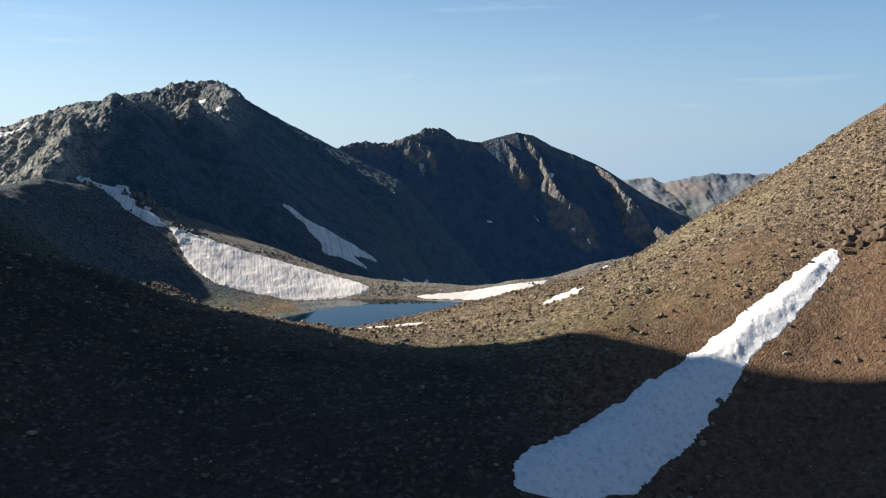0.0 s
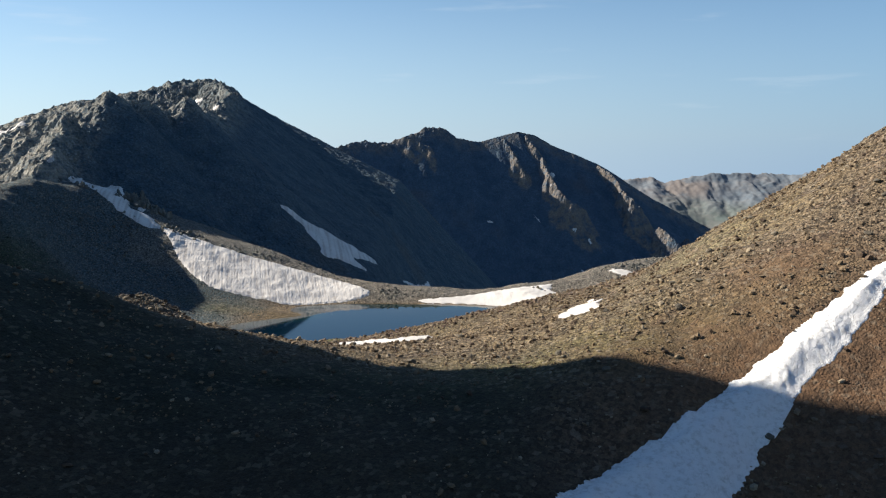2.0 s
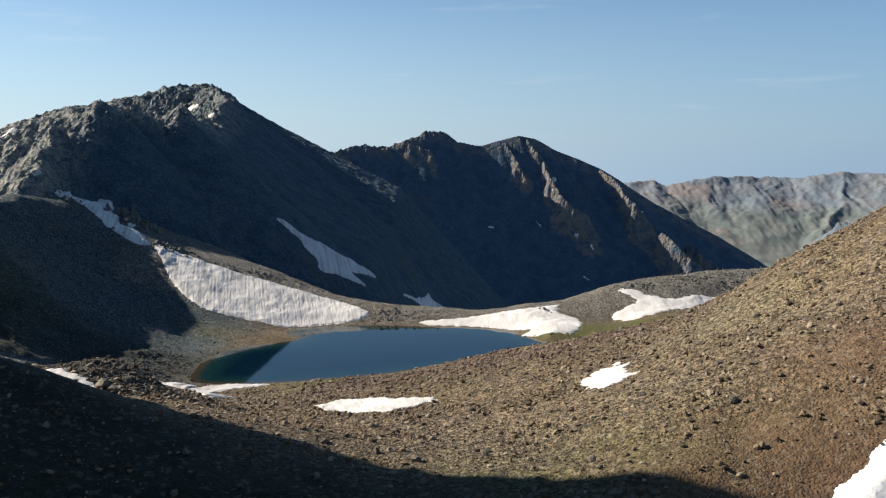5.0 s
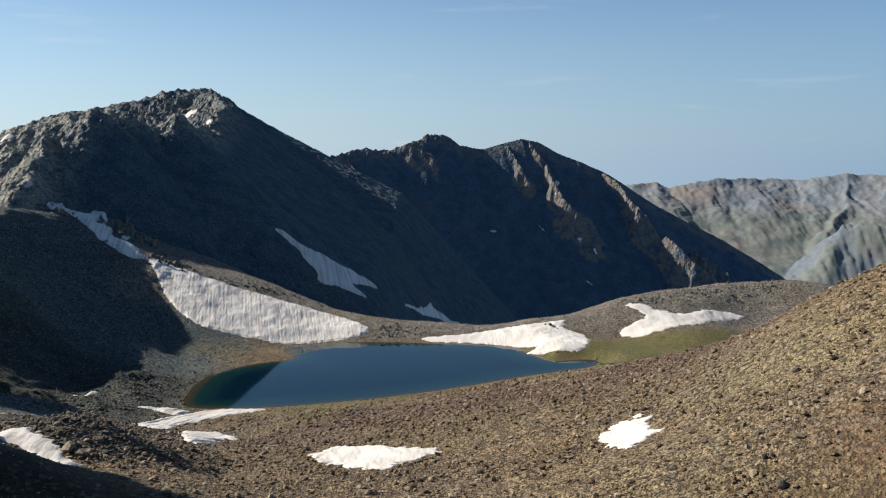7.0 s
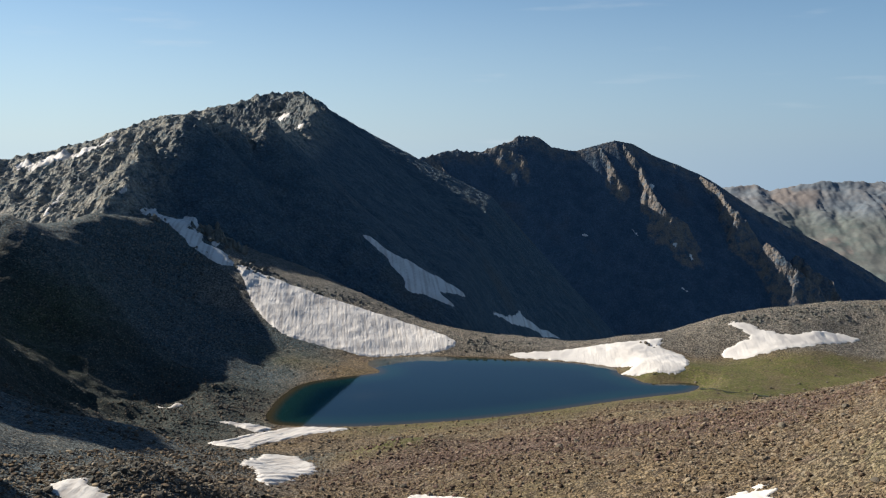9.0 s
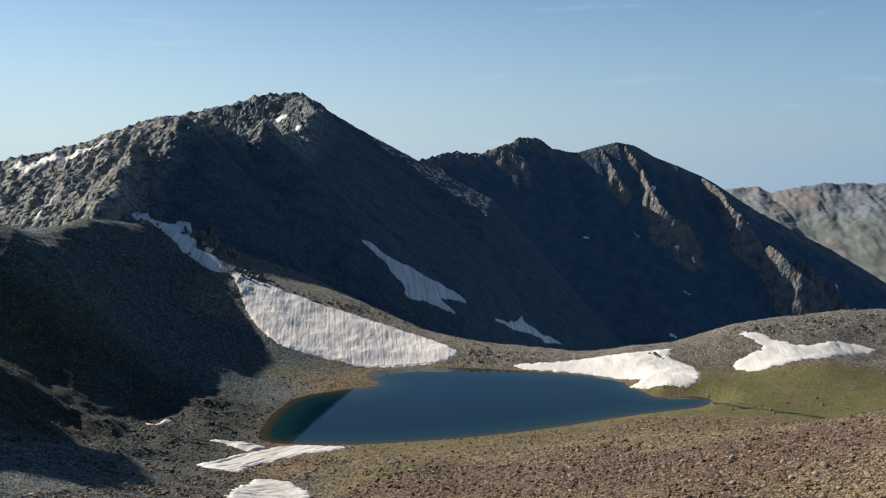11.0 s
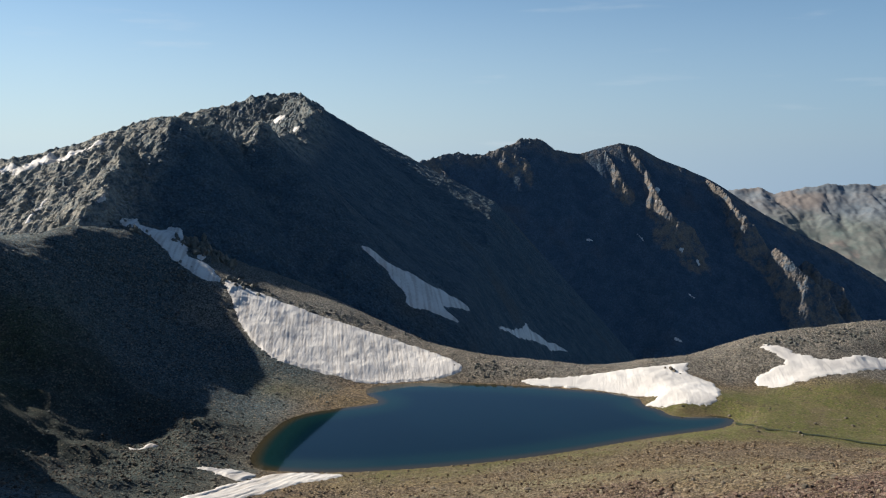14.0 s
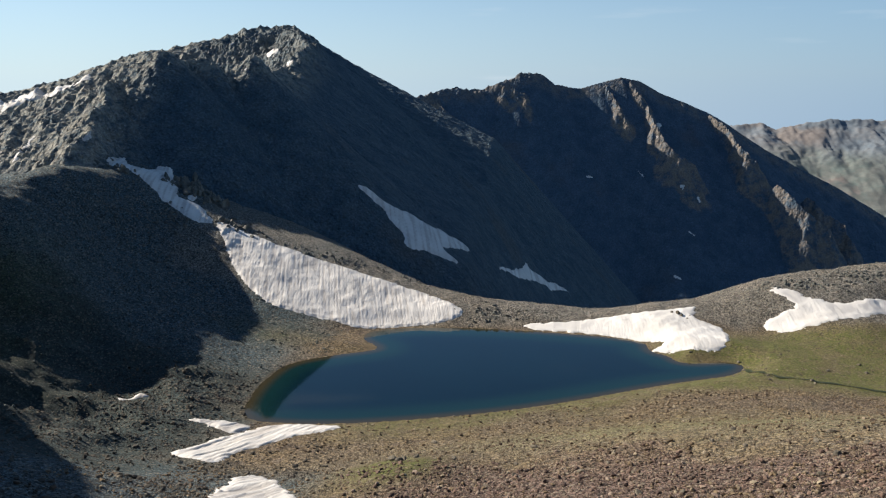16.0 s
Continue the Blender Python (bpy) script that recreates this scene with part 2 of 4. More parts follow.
def left_mountain(x, y):
    face = smooth(-4, 40, crest_side(x, y, SPIRE_CREST + PEAK_CREST[1:])) * smooth(-260, -238, x + 0.12 * (y - 900))
    face = np.maximum(face, smooth(12, 50, crest_side(x, y, SPIRE_CREST + PEAK_CREST[1:])))
    warp = 6 - 4.5 * face
    wx = x + warp * fbm(x, y, 50, 3, 21)
    wy = y + warp * fbm(x, y, 50, 3, 31)
    side = crest_side(x, y, SPIRE_CREST + PEAK_CREST[1:])
    z = ridge_height(wx, wy, LEFT_CREST, 0.42, -0.25) - 0.6 * np.maximum(0, side)
    z = np.maximum(z, ridge_height(wx, wy, [(-425, 1490, 113), (-391, 1500, 117)], 0.62, 0.2))
    z = np.maximum(z, ridge_height(wx, wy, PEAK_CREST, 0.69, -0.22))
    z = np.maximum(z, ridge_height(wx, wy, SPIRE_CREST, 0.94, 0.06))
    z = np.maximum(z - 0.6 * np.maximum(0, x + 75), -560)
    z_crest = np.interp(x, [p[0] for p in LEFT_CREST], [p[2] for p in LEFT_CREST])
    crags = (4 + 3 * smooth(980, 1150, y) * smooth(2, 26, z_crest - z)) * fbm(x + 0.35 * y, (y - 0.35 * x) / 1.7, 40, 5, 41, True, 0.6) + 1.6 * fbm(x + 0.4 * y, y - 0.4 * x, 13, 3, 43, True, 0.6) - 3
    return z + (1 - face) * crags + face * (1.0 * fbm(x, y, 46, 4, 45) + 1.3 * smooth(1060, 1180, y) * fbm(x, y, 26, 3, 47, True) + 0.5)


MID_CREST = [(-700, 2200, -60), (-392, 2275, -47), (-336, 2300, -26), (-307, 2313, 0), (-249, 2338, 16), (-205, 2357, 27), (-145, 2382, 18), (-99, 2401, 41), (-60, 2417, 57), (-29, 2429, 65), (11, 2445, 56), (51, 2461, 31), (108, 2483, 26), (157, 2502, 41), (216, 2524, 54), (268, 2543, 44), (318, 2545, 15), (376, 2545, -8), (451, 2545, -38), (493, 2545, -63), (543, 2545, -96), (610, 2545, -137), (677, 2545, -174), (803, 2545, -237), (886, 2545, -286), (978, 2545, -344), (1088, 2545, -418), (1206, 2545, -494)]
MID_SPURS = [
    [(177, 2493, 34), (198, 2447, -13), (221, 2422, -48)],
    [(239, 2516, 40), (279, 2468, -14), (294, 2398, -70), (317, 2356, -111), (350, 2339, -141), (382, 2342, -161)],
    [(450, 2527, -47), (484, 2495, -70), (504, 2450, -103), (525, 2410, -137), (557, 2391, -174)],
    [(585, 2355, -211), (616, 2319, -231), (641, 2278, -267), (694, 2271, -312)],
    [(673, 2387, -242), (701, 2347, -273), (743, 2331, -301), (753, 2302, -330)],
    [(-135, 2380, 18), (-102, 2385, 30), (-71, 2382, 24), (-36, 2377, 10)],
    [(-289, 2312, 1), (-242, 2303, -16), (-218, 2290, -41)],
]


def spur_height(x, y):
    """The rock ribs that stand out of the shaded face of the middle mountain."""
    wx, wy = x + 7 * fbm(x, y, 45, 3, 53), y + 7 * fbm(x, y, 45, 3, 63)
    z = np.full(x.shape, -1e9)
    for s in MID_SPURS:
        z = np.maximum(z, ridge_height(wx, wy, s, 1.8))
    return z + 3.5 * fbm(x, y, 30, 4, 77, True, 0.6) - 1


def middle_mountain(x, y):
    fall = 0.86 + 0.14 * smooth(330, 230, x) + 0.16 * smooth(140, 40, x)
    steepen = -0.22 - 0.18 * smooth(700, 300, x)
    crest = ridge_height(x, y, MID_CREST, fall, steepen)
    top = smooth(110, 20, x) * smooth(-40, -8, crest - np.interp(x, [p[0] for p in MID_CREST], [p[2] for p in MID_CREST]))
    wx = x + 10 * top * fbm(x, y, 60, 3, 51)
    wy = y + 10 * top * fbm(x, y, 60, 3, 61)
    z = ridge_height(wx, wy, MID_CREST, fall, steepen)
    z = z + top * (5 * fbm(x, y, 46, 5, 71, True, 0.6) - 2.5) + 1.4 * (1 - top) * (fbm(x, y, 70, 4, 73) - 0.5)
    z = np.maximum(z, spur_height(x, y))
    # added ridge, unseen behind the left mountain, that shades this face
    z = np.maximum(z, ridge_height(x, y, [(-640, 2560, 85), (-490, 2500, 65), (-410, 2460, 22)], 1.0))
    return np.maximum(z, -480)


FAR_CREST = [(400, 4500, -260), (800, 4400, -170), (953, 4300, -140), (1035, 4300, -127), (1119, 4300, -149), (1285, 4300, -127), (1506, 4300, -105), (1701, 4300, -122), (1929, 4200, -92), (2063, 4100, -100), (2500, 4000, -90)]
FAR_SPURS = [[(1285, 4300, -130), (1290, 4120, -230), (1300, 3900, -360), (1360, 3500, -520)], [(1929, 4200, -95), (1850, 4000, -180), (1690, 3750, -300), (1560, 3500, -430), (1480, 3300, -540)], [(1035, 4300, -130), (1060, 4100, -230), (1090, 3900, -350), (1150, 3500, -520)], [(1520, 4300, -108), (1530, 4150, -190), (1545, 3950, -310)]]
FAR_CLIFF = [(2600, 3250, -240), (1850, 3330, -250), (1540, 3420, -268), (1505, 3425, -330), (1450, 3400, -440), (1400, 3370, -520)]


def far_mountain(x, y):
    wx = x + 45 * fbm(x, y, 320, 3, 81)
    wy = y + 45 * fbm(x, y, 320, 3, 91)
    z = ridge_height(wx, wy, FAR_CREST, 0.62, 0.35)
    for s in FAR_SPURS:
        z = np.maximum(z, ridge_height(wx, wy, s, 0.62, 0.3))
    high = smooth(-420, -230, z)
    gully = fbm(wx, wy / 3.2, 105, 4, 103, True, 0.6)
    z = z + (2.5 + 3.5 * high) * (gully - 0.5) + 2.5 * high * fbm(x, y, 48, 3, 107, True, 0.6) + 9 * fbm(x, y, 240, 3, 101)
    cliff = ridge_height(wx, wy, FAR_CLIFF, 1.15, 0.1)
    rise = smooth(-10, 10, cliff - z)
    z = np.maximum(z, cliff) + 9 * rise * fbm(x, y / 4, 30, 3, 109, True, 0.6)
    return np.maximum(z, -640) - 9


CRAG = [(-190, 230, 140), (-205, 170, 140), (-230, 30, 140), (-250, -170, 110)]


def crag_height(x, y):
    """A sheer rock ridge beside the start of the flight."""
    wx, wy = x + 3 * fbm(x, y, 40, 3, 161), y + 3 * fbm(x, y, 40, 3, 163)
    return np.maximum(ridge_height(wx, wy, CRAG, 5.0, 0.0), -120) + 3 * fbm(x, y, 24, 4, 165, True)


def land_height(x, y):
    """The highest of the ground and the mountains."""
    z = np.where((x > -520) & (x < 440) & (y < 870), ground_height(x, y), -999.0)
    z = np.maximum(z, np.where((y > 690) & (y < 1700) & (x > -950) & (x < 240), left_mountain(x, y), -999.0))
    return np.maximum(z, np.where(y > 1500, middle_mountain(x, y), -999.0))


def steps(*spans):
    """Grid lines from (start, end, spacing) spans."""
    out = [np.arange(a, b, s, dtype=float) for a, b, s in spans]
    return np.concatenate(out + [[float(spans[-1][1])]])


SHEETS = []


def surface(x, y):
    """Height of the built land at arrays of places."""
    best = np.full(x.shape, -999.0)
    for xs, ys, gz in SHEETS:
        i = np.clip(np.searchsorted(xs, x) - 1, 0, len(xs) - 2)
        j = np.clip(np.searchsorted(ys, y) - 1, 0, len(ys) - 2)
        u, v = (x - xs[i]) / (xs[i + 1] - xs[i]), (y - ys[j]) / (ys[j + 1] - ys[j])
        z = (gz[j, i] * (1 - u) + gz[j, i + 1] * u) * (1 - v) + (gz[j + 1, i] * (1 - u) + gz[j + 1, i + 1] * u) * v
        best = np.maximum(best, np.where((u >= 0) & (u <= 1) & (v >= 0) & (v <= 1), z, -999.0))
    return best


def sheet(name, xs, ys, height, material, smooth_faces=True):
    """A mesh sheet over the grid lines xs and ys."""
    gx, gy = np.meshgrid(xs, ys)
    gz = height(gx, gy)
    SHEETS.append((xs, ys, gz))
    nx, ny = len(xs), len(ys)
    verts = np.stack([gx.ravel(), gy.ravel(), gz.ravel()], 1)
    a = (np.arange(ny - 1)[:, None] * nx + np.arange(nx - 1)[None]).ravel()
    faces = np.stack([a, a + 1, a + nx + 1, a + nx], 1)
    return grid_mesh(name, verts, faces, material, smooth_faces)


def grid_mesh(name, verts, faces, material, smooth_faces=True):
    mesh = bpy.data.meshes.new(name)
    mesh.vertices.add(len(verts))
    mesh.vertices.foreach_set("co", verts.astype(np.float32).ravel())
    k = faces.shape[1]
    mesh.loops.add(faces.size)
    mesh.loops.foreach_set("vertex_index", faces.astype(np.int32).ravel())
    mesh.polygons.add(len(faces))
    mesh.polygons.foreach_set("loop_start", np.arange(0, faces.size, k, dtype=np.int32))
    mesh.polygons.foreach_set("use_smooth", np.full(len(faces), smooth_faces))
    mesh.update(calc_edges=True)
    mesh.validate()
    mesh.materials.append(material)
    return new(name, mesh)


# ---- materials ----
class Nodes:
    """Short hand for a node material."""

    def __init__(self, name):
        self.mat = bpy.data.materials.new(name)
        self.mat.use_nodes = True
        self.tree = self.mat.node_tree
        self.out = self.tree.nodes["Principled BSDF"]
        self.pos = self.tree.nodes.new("ShaderNodeNewGeometry")

    def put(self, socket, value):
        if isinstance(value, bpy.types.NodeSocket):
            self.tree.links.new(value, socket)
        elif isinstance(value, tuple):
            socket.default_value = (*value, 1) if len(value) == 3 and len(socket.default_value) == 4 else value
        else:
            socket.default_value = value

    def scaled(self, sx, sy, sz):
        n = self.tree.nodes.new("ShaderNodeVectorMath")
        n.operation = "MULTIPLY"
        self.put(n.inputs[0], self.pos.outputs["Position"])
        n.inputs[1].default_value = (sx, sy, sz)
        return n.outputs[0]

    def noise(self, scale, detail=4, rough=0.55, vector=None, kind="FBM"):
        n = self.tree.nodes.new("ShaderNodeTexNoise")
        n.noise_type = kind
        n.inputs["Scale"].default_value = scale
        n.inputs["Detail"].default_value = detail
        n.inputs["Roughness"].default_value = rough
        self.put(n.inputs["Vector"], vector or self.pos.outputs["Position"])
        return n.outputs[0]

    def cells(self, scale, out="Distance", feature="F1", vector=None):
        n = self.tree.nodes.new("ShaderNodeTexVoronoi")
        n.feature = feature
        n.inputs["Scale"].default_value = scale
        self.put(n.inputs["Vector"], vector or self.pos.outputs["Position"])
        return n.outputs[out]

    def ramp(self, value, a, b, lo=0.0, hi=1.0):
        n = self.tree.nodes.new("ShaderNodeMapRange")
        n.interpolation_type = "SMOOTHSTEP"
        self.put(n.inputs[0], value)
        for k, v in enumerate((a, b, lo, hi)):
            n.inputs[k + 1].default_value = v
        return n.outputs[0]

    def math(self, op, a, b=0.0):
        n = self.tree.nodes.new("ShaderNodeMath")
        n.operation = op
        self.put(n.inputs[0], a)
        self.put(n.inputs[1], b)
        return n.outputs[0]

    def mix(self, factor, a, b, how="MIX"):
        n = self.tree.nodes.new("ShaderNodeMix")
        n.data_type, n.blend_type = "RGBA", how
        self.put(n.inputs[0], factor)
        self.put(n.inputs[6], a)
        self.put(n.inputs[7], b)
        return n.outputs[2]

    def grey(self, value):
        n = self.tree.nodes.new("ShaderNodeCombineColor")
        for k in range(3):
            self.put(n.inputs[k], value)
        return n.outputs[0]

    def attr(self, name):
        n = self.tree.nodes.new("ShaderNodeAttribute")
        n.attribute_name = name
        return n.outputs["Fac"]

    def slope(self):
        n = self.tree.nodes.new("ShaderNodeSeparateXYZ")
        self.put(n.inputs[0], self.pos.outputs["Normal"])
        return n.outputs[2]

    def bump(self, height, strength, distance, before=None):
        n = self.tree.nodes.new("ShaderNodeBump")
        n.inputs["Strength"].default_value = strength
        n.inputs["Distance"].default_value = distance
        self.put(n.inputs["Height"], height)
        if before:
            self.put(n.inputs["Normal"], before)
        return n.outputs[0]

    def finish(self, color, rough, normal=None):
        self.put(self.out.inputs["Base Color"], color)
        self.put(self.out.inputs["Roughness"], rough)
        self.out.inputs["Specular IOR Level"].default_value = 0.25
        if normal:
            self.put(self.out.inputs["Normal"], normal)
        return self.mat


def ground_material():
    m = Nodes("stony ground")
    big, mid = m.noise(0.02, 3), m.noise(0.16, 4)
    scree = m.mix(m.ramp(big, 0.35, 0.65), (0.142, 0.104, 0.061), (0.124, 0.095, 0.064))
    scree = m.mix(m.ramp(mid, 0.45, 0.70), scree, (0.095, 0.070, 0.053))
    soil = m.mix(m.ramp(m.noise(0.5, 4), 0.3, 0.7), (0.112, 0.066, 0.038), (0.090, 0.058, 0.037))
    # dark scree, with the blue of the shade mixed into its colour
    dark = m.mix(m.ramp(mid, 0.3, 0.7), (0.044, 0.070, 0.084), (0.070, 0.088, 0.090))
    grass = m.mix(m.ramp(m.noise(0.9, 4), 0.3, 0.7), (0.058, 0.072, 0.016), (0.104, 0.098, 0.034))
    grass = m.mix(m.ramp(m.noise(0.055, 5, 0.65), 0.46, 0.66, 0.0, 0.8), grass, (0.112, 0.092, 0.048))
    lichen = m.mix(m.ramp(m.noise(0.7, 4), 0.3, 0.7), (0.192, 0.176, 0.096), (0.146, 0.132, 0.074))
    red = m.mix(m.ramp(m.noise(0.5, 4), 0.3, 0.7), (0.118, 0.078, 0.062), (0.088, 0.064, 0.054))
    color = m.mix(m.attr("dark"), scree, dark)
    # near-black turf: shade over the hollow and left slopes put into the colour
    shaded_turf = m.mix(m.ramp(m.noise(0.12, 5, 0.65), 0.35, 0.65), (0.008, 0.014, 0.009), (0.020, 0.024, 0.014))
    color = m.mix(m.attr("shaded_turf"), color, shaded_turf)
    grey = m.mix(m.ramp(m.noise(0.12, 5, 0.65), 0.35, 0.65), (0.108, 0.106, 0.096), (0.168, 0.154, 0.134))
    color = m.mix(m.attr("grey"), color, grey)
    color = m.mix(m.attr("red"), color, red)
    color = m.mix(m.math("MULTIPLY", m.attr("lichen"), m.ramp(m.noise(0.25, 5, 0.65), 0.30, 0.60)), color, lichen)
    color = m.mix(m.attr("soil"), color, soil)
    patchy = m.math("MULTIPLY", m.attr("grass"), m.ramp(m.noise(0.35, 5, 0.65), 0.24, 0.54))
    color = m.mix(patchy, color, grass)
    color = m.mix(m.attr("beach"), color, (0.108, 0.081, 0.044))
    stones = m.cells(1.45, "Color")
    stone_value = m.ramp(stones, 0.1, 0.9, 0.28, 1.6)
    small = m.ramp(m.cells(4.2, "Color"), 0.1, 0.9, 0.42, 1.5)
    amount = m.math("SUBTRACT", 1.0, m.math("MULTIPLY", m.math("MAXIMUM", m.math("MAXIMUM", m.attr("soil"), m.attr("shaded_turf")), patchy), 0.65))
    color = m.mix(amount, color, m.grey(stone_value), "MULTIPLY")
    color = m.mix(m.math("MULTIPLY", amount, 0.8), color, m.grey(small), "MULTIPLY")
    bright = m.math("MULTIPLY", m.ramp(m.cells(1.2, "Color"), 0.74, 0.84), m.math("MULTIPLY", amount, 0.6))
    color = m.mix(bright, color, (0.235, 0.200, 0.150))
    clod = m.ramp(m.noise(0.7, 3, 0.6), 0.32, 0.68, 0.68, 1.32)
    color = m.mix(m.math("MULTIPLY", amount, 0.9), color, m.grey(clod), "MULTIPLY")
    h = m.cells(1.7)
    n = m.bump(m.math("MULTIPLY", h, amount), 1.0, -0.45)
    n = m.bump(m.cells(2.6), 0.7, -0.2, n)
    n = m.bump(m.noise(0.6, 6, 0.7), 0.5, 0.6, n)
    return m.finish(color, 0.95, n)


def rock_material(name, grey_a, grey_b, brown, scale=1.0, lift=1.0, pale=(0.2, 0.2, 0.18)):
    m = Nodes(name)
    big, mid, fine = m.noise(0.012 * scale, 4), m.noise(0.06 * scale, 6, 0.65), m.noise(0.5 * scale, 5, 0.7)
    color = m.mix(m.ramp(mid, 0.35, 0.65), grey_a, grey_b)
    color = m.mix(m.ramp(big, 0.58, 0.72), color, brown)
    # pale stands for sun on the rock, mixed into the base colour
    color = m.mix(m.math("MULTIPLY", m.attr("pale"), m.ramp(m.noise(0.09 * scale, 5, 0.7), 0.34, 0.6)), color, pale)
    color = m.mix(0.8 * min(1, 0.25 + lift), color, m.grey(m.ramp(fine, 0.25, 0.75, 0.55, 1.45)), "MULTIPLY")
    color = m.mix(0.6 * min(1, lift), color, m.grey(m.ramp(m.cells(0.8 * scale, "Color"), 0.1, 0.9, 0.6, 1.4)), "MULTIPLY")
    crack = m.cells(0.12 * scale, "Distance", "DISTANCE_TO_EDGE", m.scaled(1.0, 1.0, 0.45))
    n = m.bump(m.noise(0.05 * scale, 8, 0.68, None, "RIDGED_MULTIFRACTAL"), 0.8 * lift, 7.0 / scale)
    n = m.bump(m.ramp(crack, 0.0, 0.25), 0.5 * min(1, 1.6 * lift), 2.0 / scale, n)
    n = m.bump(m.cells(0.4 * scale), 0.8 * min(1, 1.2 * lift), -1.6 / scale, n)
    n = m.bump(m.noise(0.45 * scale, 6, 0.7), 0.8 * min(1, 1.6 * lift), 1.6 / scale, n)
    return m.finish(color, 0.92, n)


def stone_material():
    m = Nodes("loose stones")
    island = m.pos.outputs["Random Per Island"]
    color = m.mix(m.ramp(island, 0.0, 0.5), (0.056, 0.039, 0.028), (0.162, 0.119, 0.074))
    color = m.mix(m.ramp(island, 0.65, 1.0), color, (0.275, 0.230, 0.165))
    color = m.mix(m.ramp(m.noise(0.02, 3), 0.55, 0.75), color, (0.091, 0.065, 0.052))
    color = m.mix(0.6, color, m.grey(m.ramp(m.noise(2.5, 5, 0.7), 0.3, 0.7, 0.65, 1.3)), "MULTIPLY")
    return m.finish(color, 0.92, m.bump(m.noise(4.0, 5, 0.7), 0.6, 0.12))


def dark_stone_material(name="dark loose stones", a=(0.036, 0.048, 0.050), b=(0.112, 0.120, 0.108)):
    m = Nodes(name)
    island = m.pos.outputs["Random Per Island"]
    color = m.mix(island, a, b)
    color = m.mix(m.ramp(m.noise(0.03, 3), 0.55, 0.7), color, (0.082, 0.070, 0.060))
    color = m.mix(0.6, color, m.grey(m.ramp(m.noise(2.0, 5, 0.7), 0.3, 0.7, 0.6, 1.35)), "MULTIPLY")
    return m.finish(color, 0.92, m.bump(m.noise(3.0, 5, 0.7), 0.6, 0.15))


def boulder_material(name="boulder rock", a=(0.10, 0.085, 0.066), b=(0.20, 0.172, 0.132), c=(0.085, 0.078, 0.066)):
    m = Nodes(name)
    info = m.tree.nodes.new("ShaderNodeObjectInfo")
    color = m.mix(info.outputs["Random"], a, b)
    color = m.mix(m.ramp(m.noise(1.2, 5, 0.7), 0.4, 0.65), color, c)
    color = m.mix(m.ramp(m.noise(3.5, 4, 0.7), 0.58, 0.66), color, (0.129, 0.125, 0.065))
    return m.finish(color, 0.9, m.bump(m.noise(2.2, 6, 0.7), 0.7, 0.25))


def snow_material(name="old snow", lumpy=False):
    m = Nodes(name)
    big, mid = m.noise(0.06, 4), m.noise(0.5, 5, 0.65)
    color = m.mix(m.ramp(big, 0.35, 0.7), (0.60, 0.585, 0.565), (0.50, 0.485, 0.468))
    dust = m.math("MULTIPLY", m.ramp(mid, 0.20, 0.55), m.ramp(m.attr("groove"), 0.40, 0.85))
    color = m.mix(m.math("MULTIPLY", dust, 0.5), color, (0.274, 0.239, 0.213))
    color = m.mix(m.ramp(m.noise(3.0, 3), 0.66, 0.75), color, (0.274, 0.243, 0.213))
    if lumpy:
        grain = m.noise(0.9, 6, 0.75)
        color = m.mix(m.ramp(grain, 0.45, 0.70), (0.82, 0.825, 0.83), (0.58, 0.575, 0.56))
        return m.finish(color, 0.75, m.bump(grain, 0.8, 0.6))
    n = m.bump(m.noise(1.0, 4, 0.6, m.scaled(0.75, 0.09, 0.09)), 0.45, 0.6)
    n = m.bump(m.noise(1.6, 5, 0.65), 0.25, 0.3, n)
    m.out.inputs["Subsurface Weight"].default_value = 0.0
    return m.finish(color, 0.75, n)


def water_material():
    m = Nodes("lake water")
    deep = m.mix(m.ramp(m.noise(0.02, 3), 0.35, 0.65), (0.0006, 0.0068, 0.0145), (0.0008, 0.008, 0.016))
    color = m.mix(m.ramp(m.attr("depth"), 0.0, 2.2), (0.032, 0.027, 0.015), (0.004, 0.019, 0.021))
    color = m.mix(m.ramp(m.attr("depth"), 2.0, 7.0), color, deep)
    n = m.bump(m.noise(0.8, 3, 0.5, m.scaled(1.0, 0.35, 1.0)), 0.05, 0.06)
    m.finish(color, 0.04, n)
    m.out.inputs["IOR"].default_value = 1.33
    m.out.inputs["Specular IOR Level"].default_value = 0.32
    return m.mat


ground_mat = ground_material()
# bluish dark as in shade; pale as in sun, both in the base colour
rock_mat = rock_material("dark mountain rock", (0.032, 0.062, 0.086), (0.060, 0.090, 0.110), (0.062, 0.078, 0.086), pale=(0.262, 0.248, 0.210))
# the blue in this base colour stands in for distance haze
range_mat = rock_material("haze-tinted range rock", (0.032, 0.062, 0.096), (0.056, 0.088, 0.126), (0.060, 0.074, 0.094), 0.5, 0.5, (0.150, 0.130, 0.114))


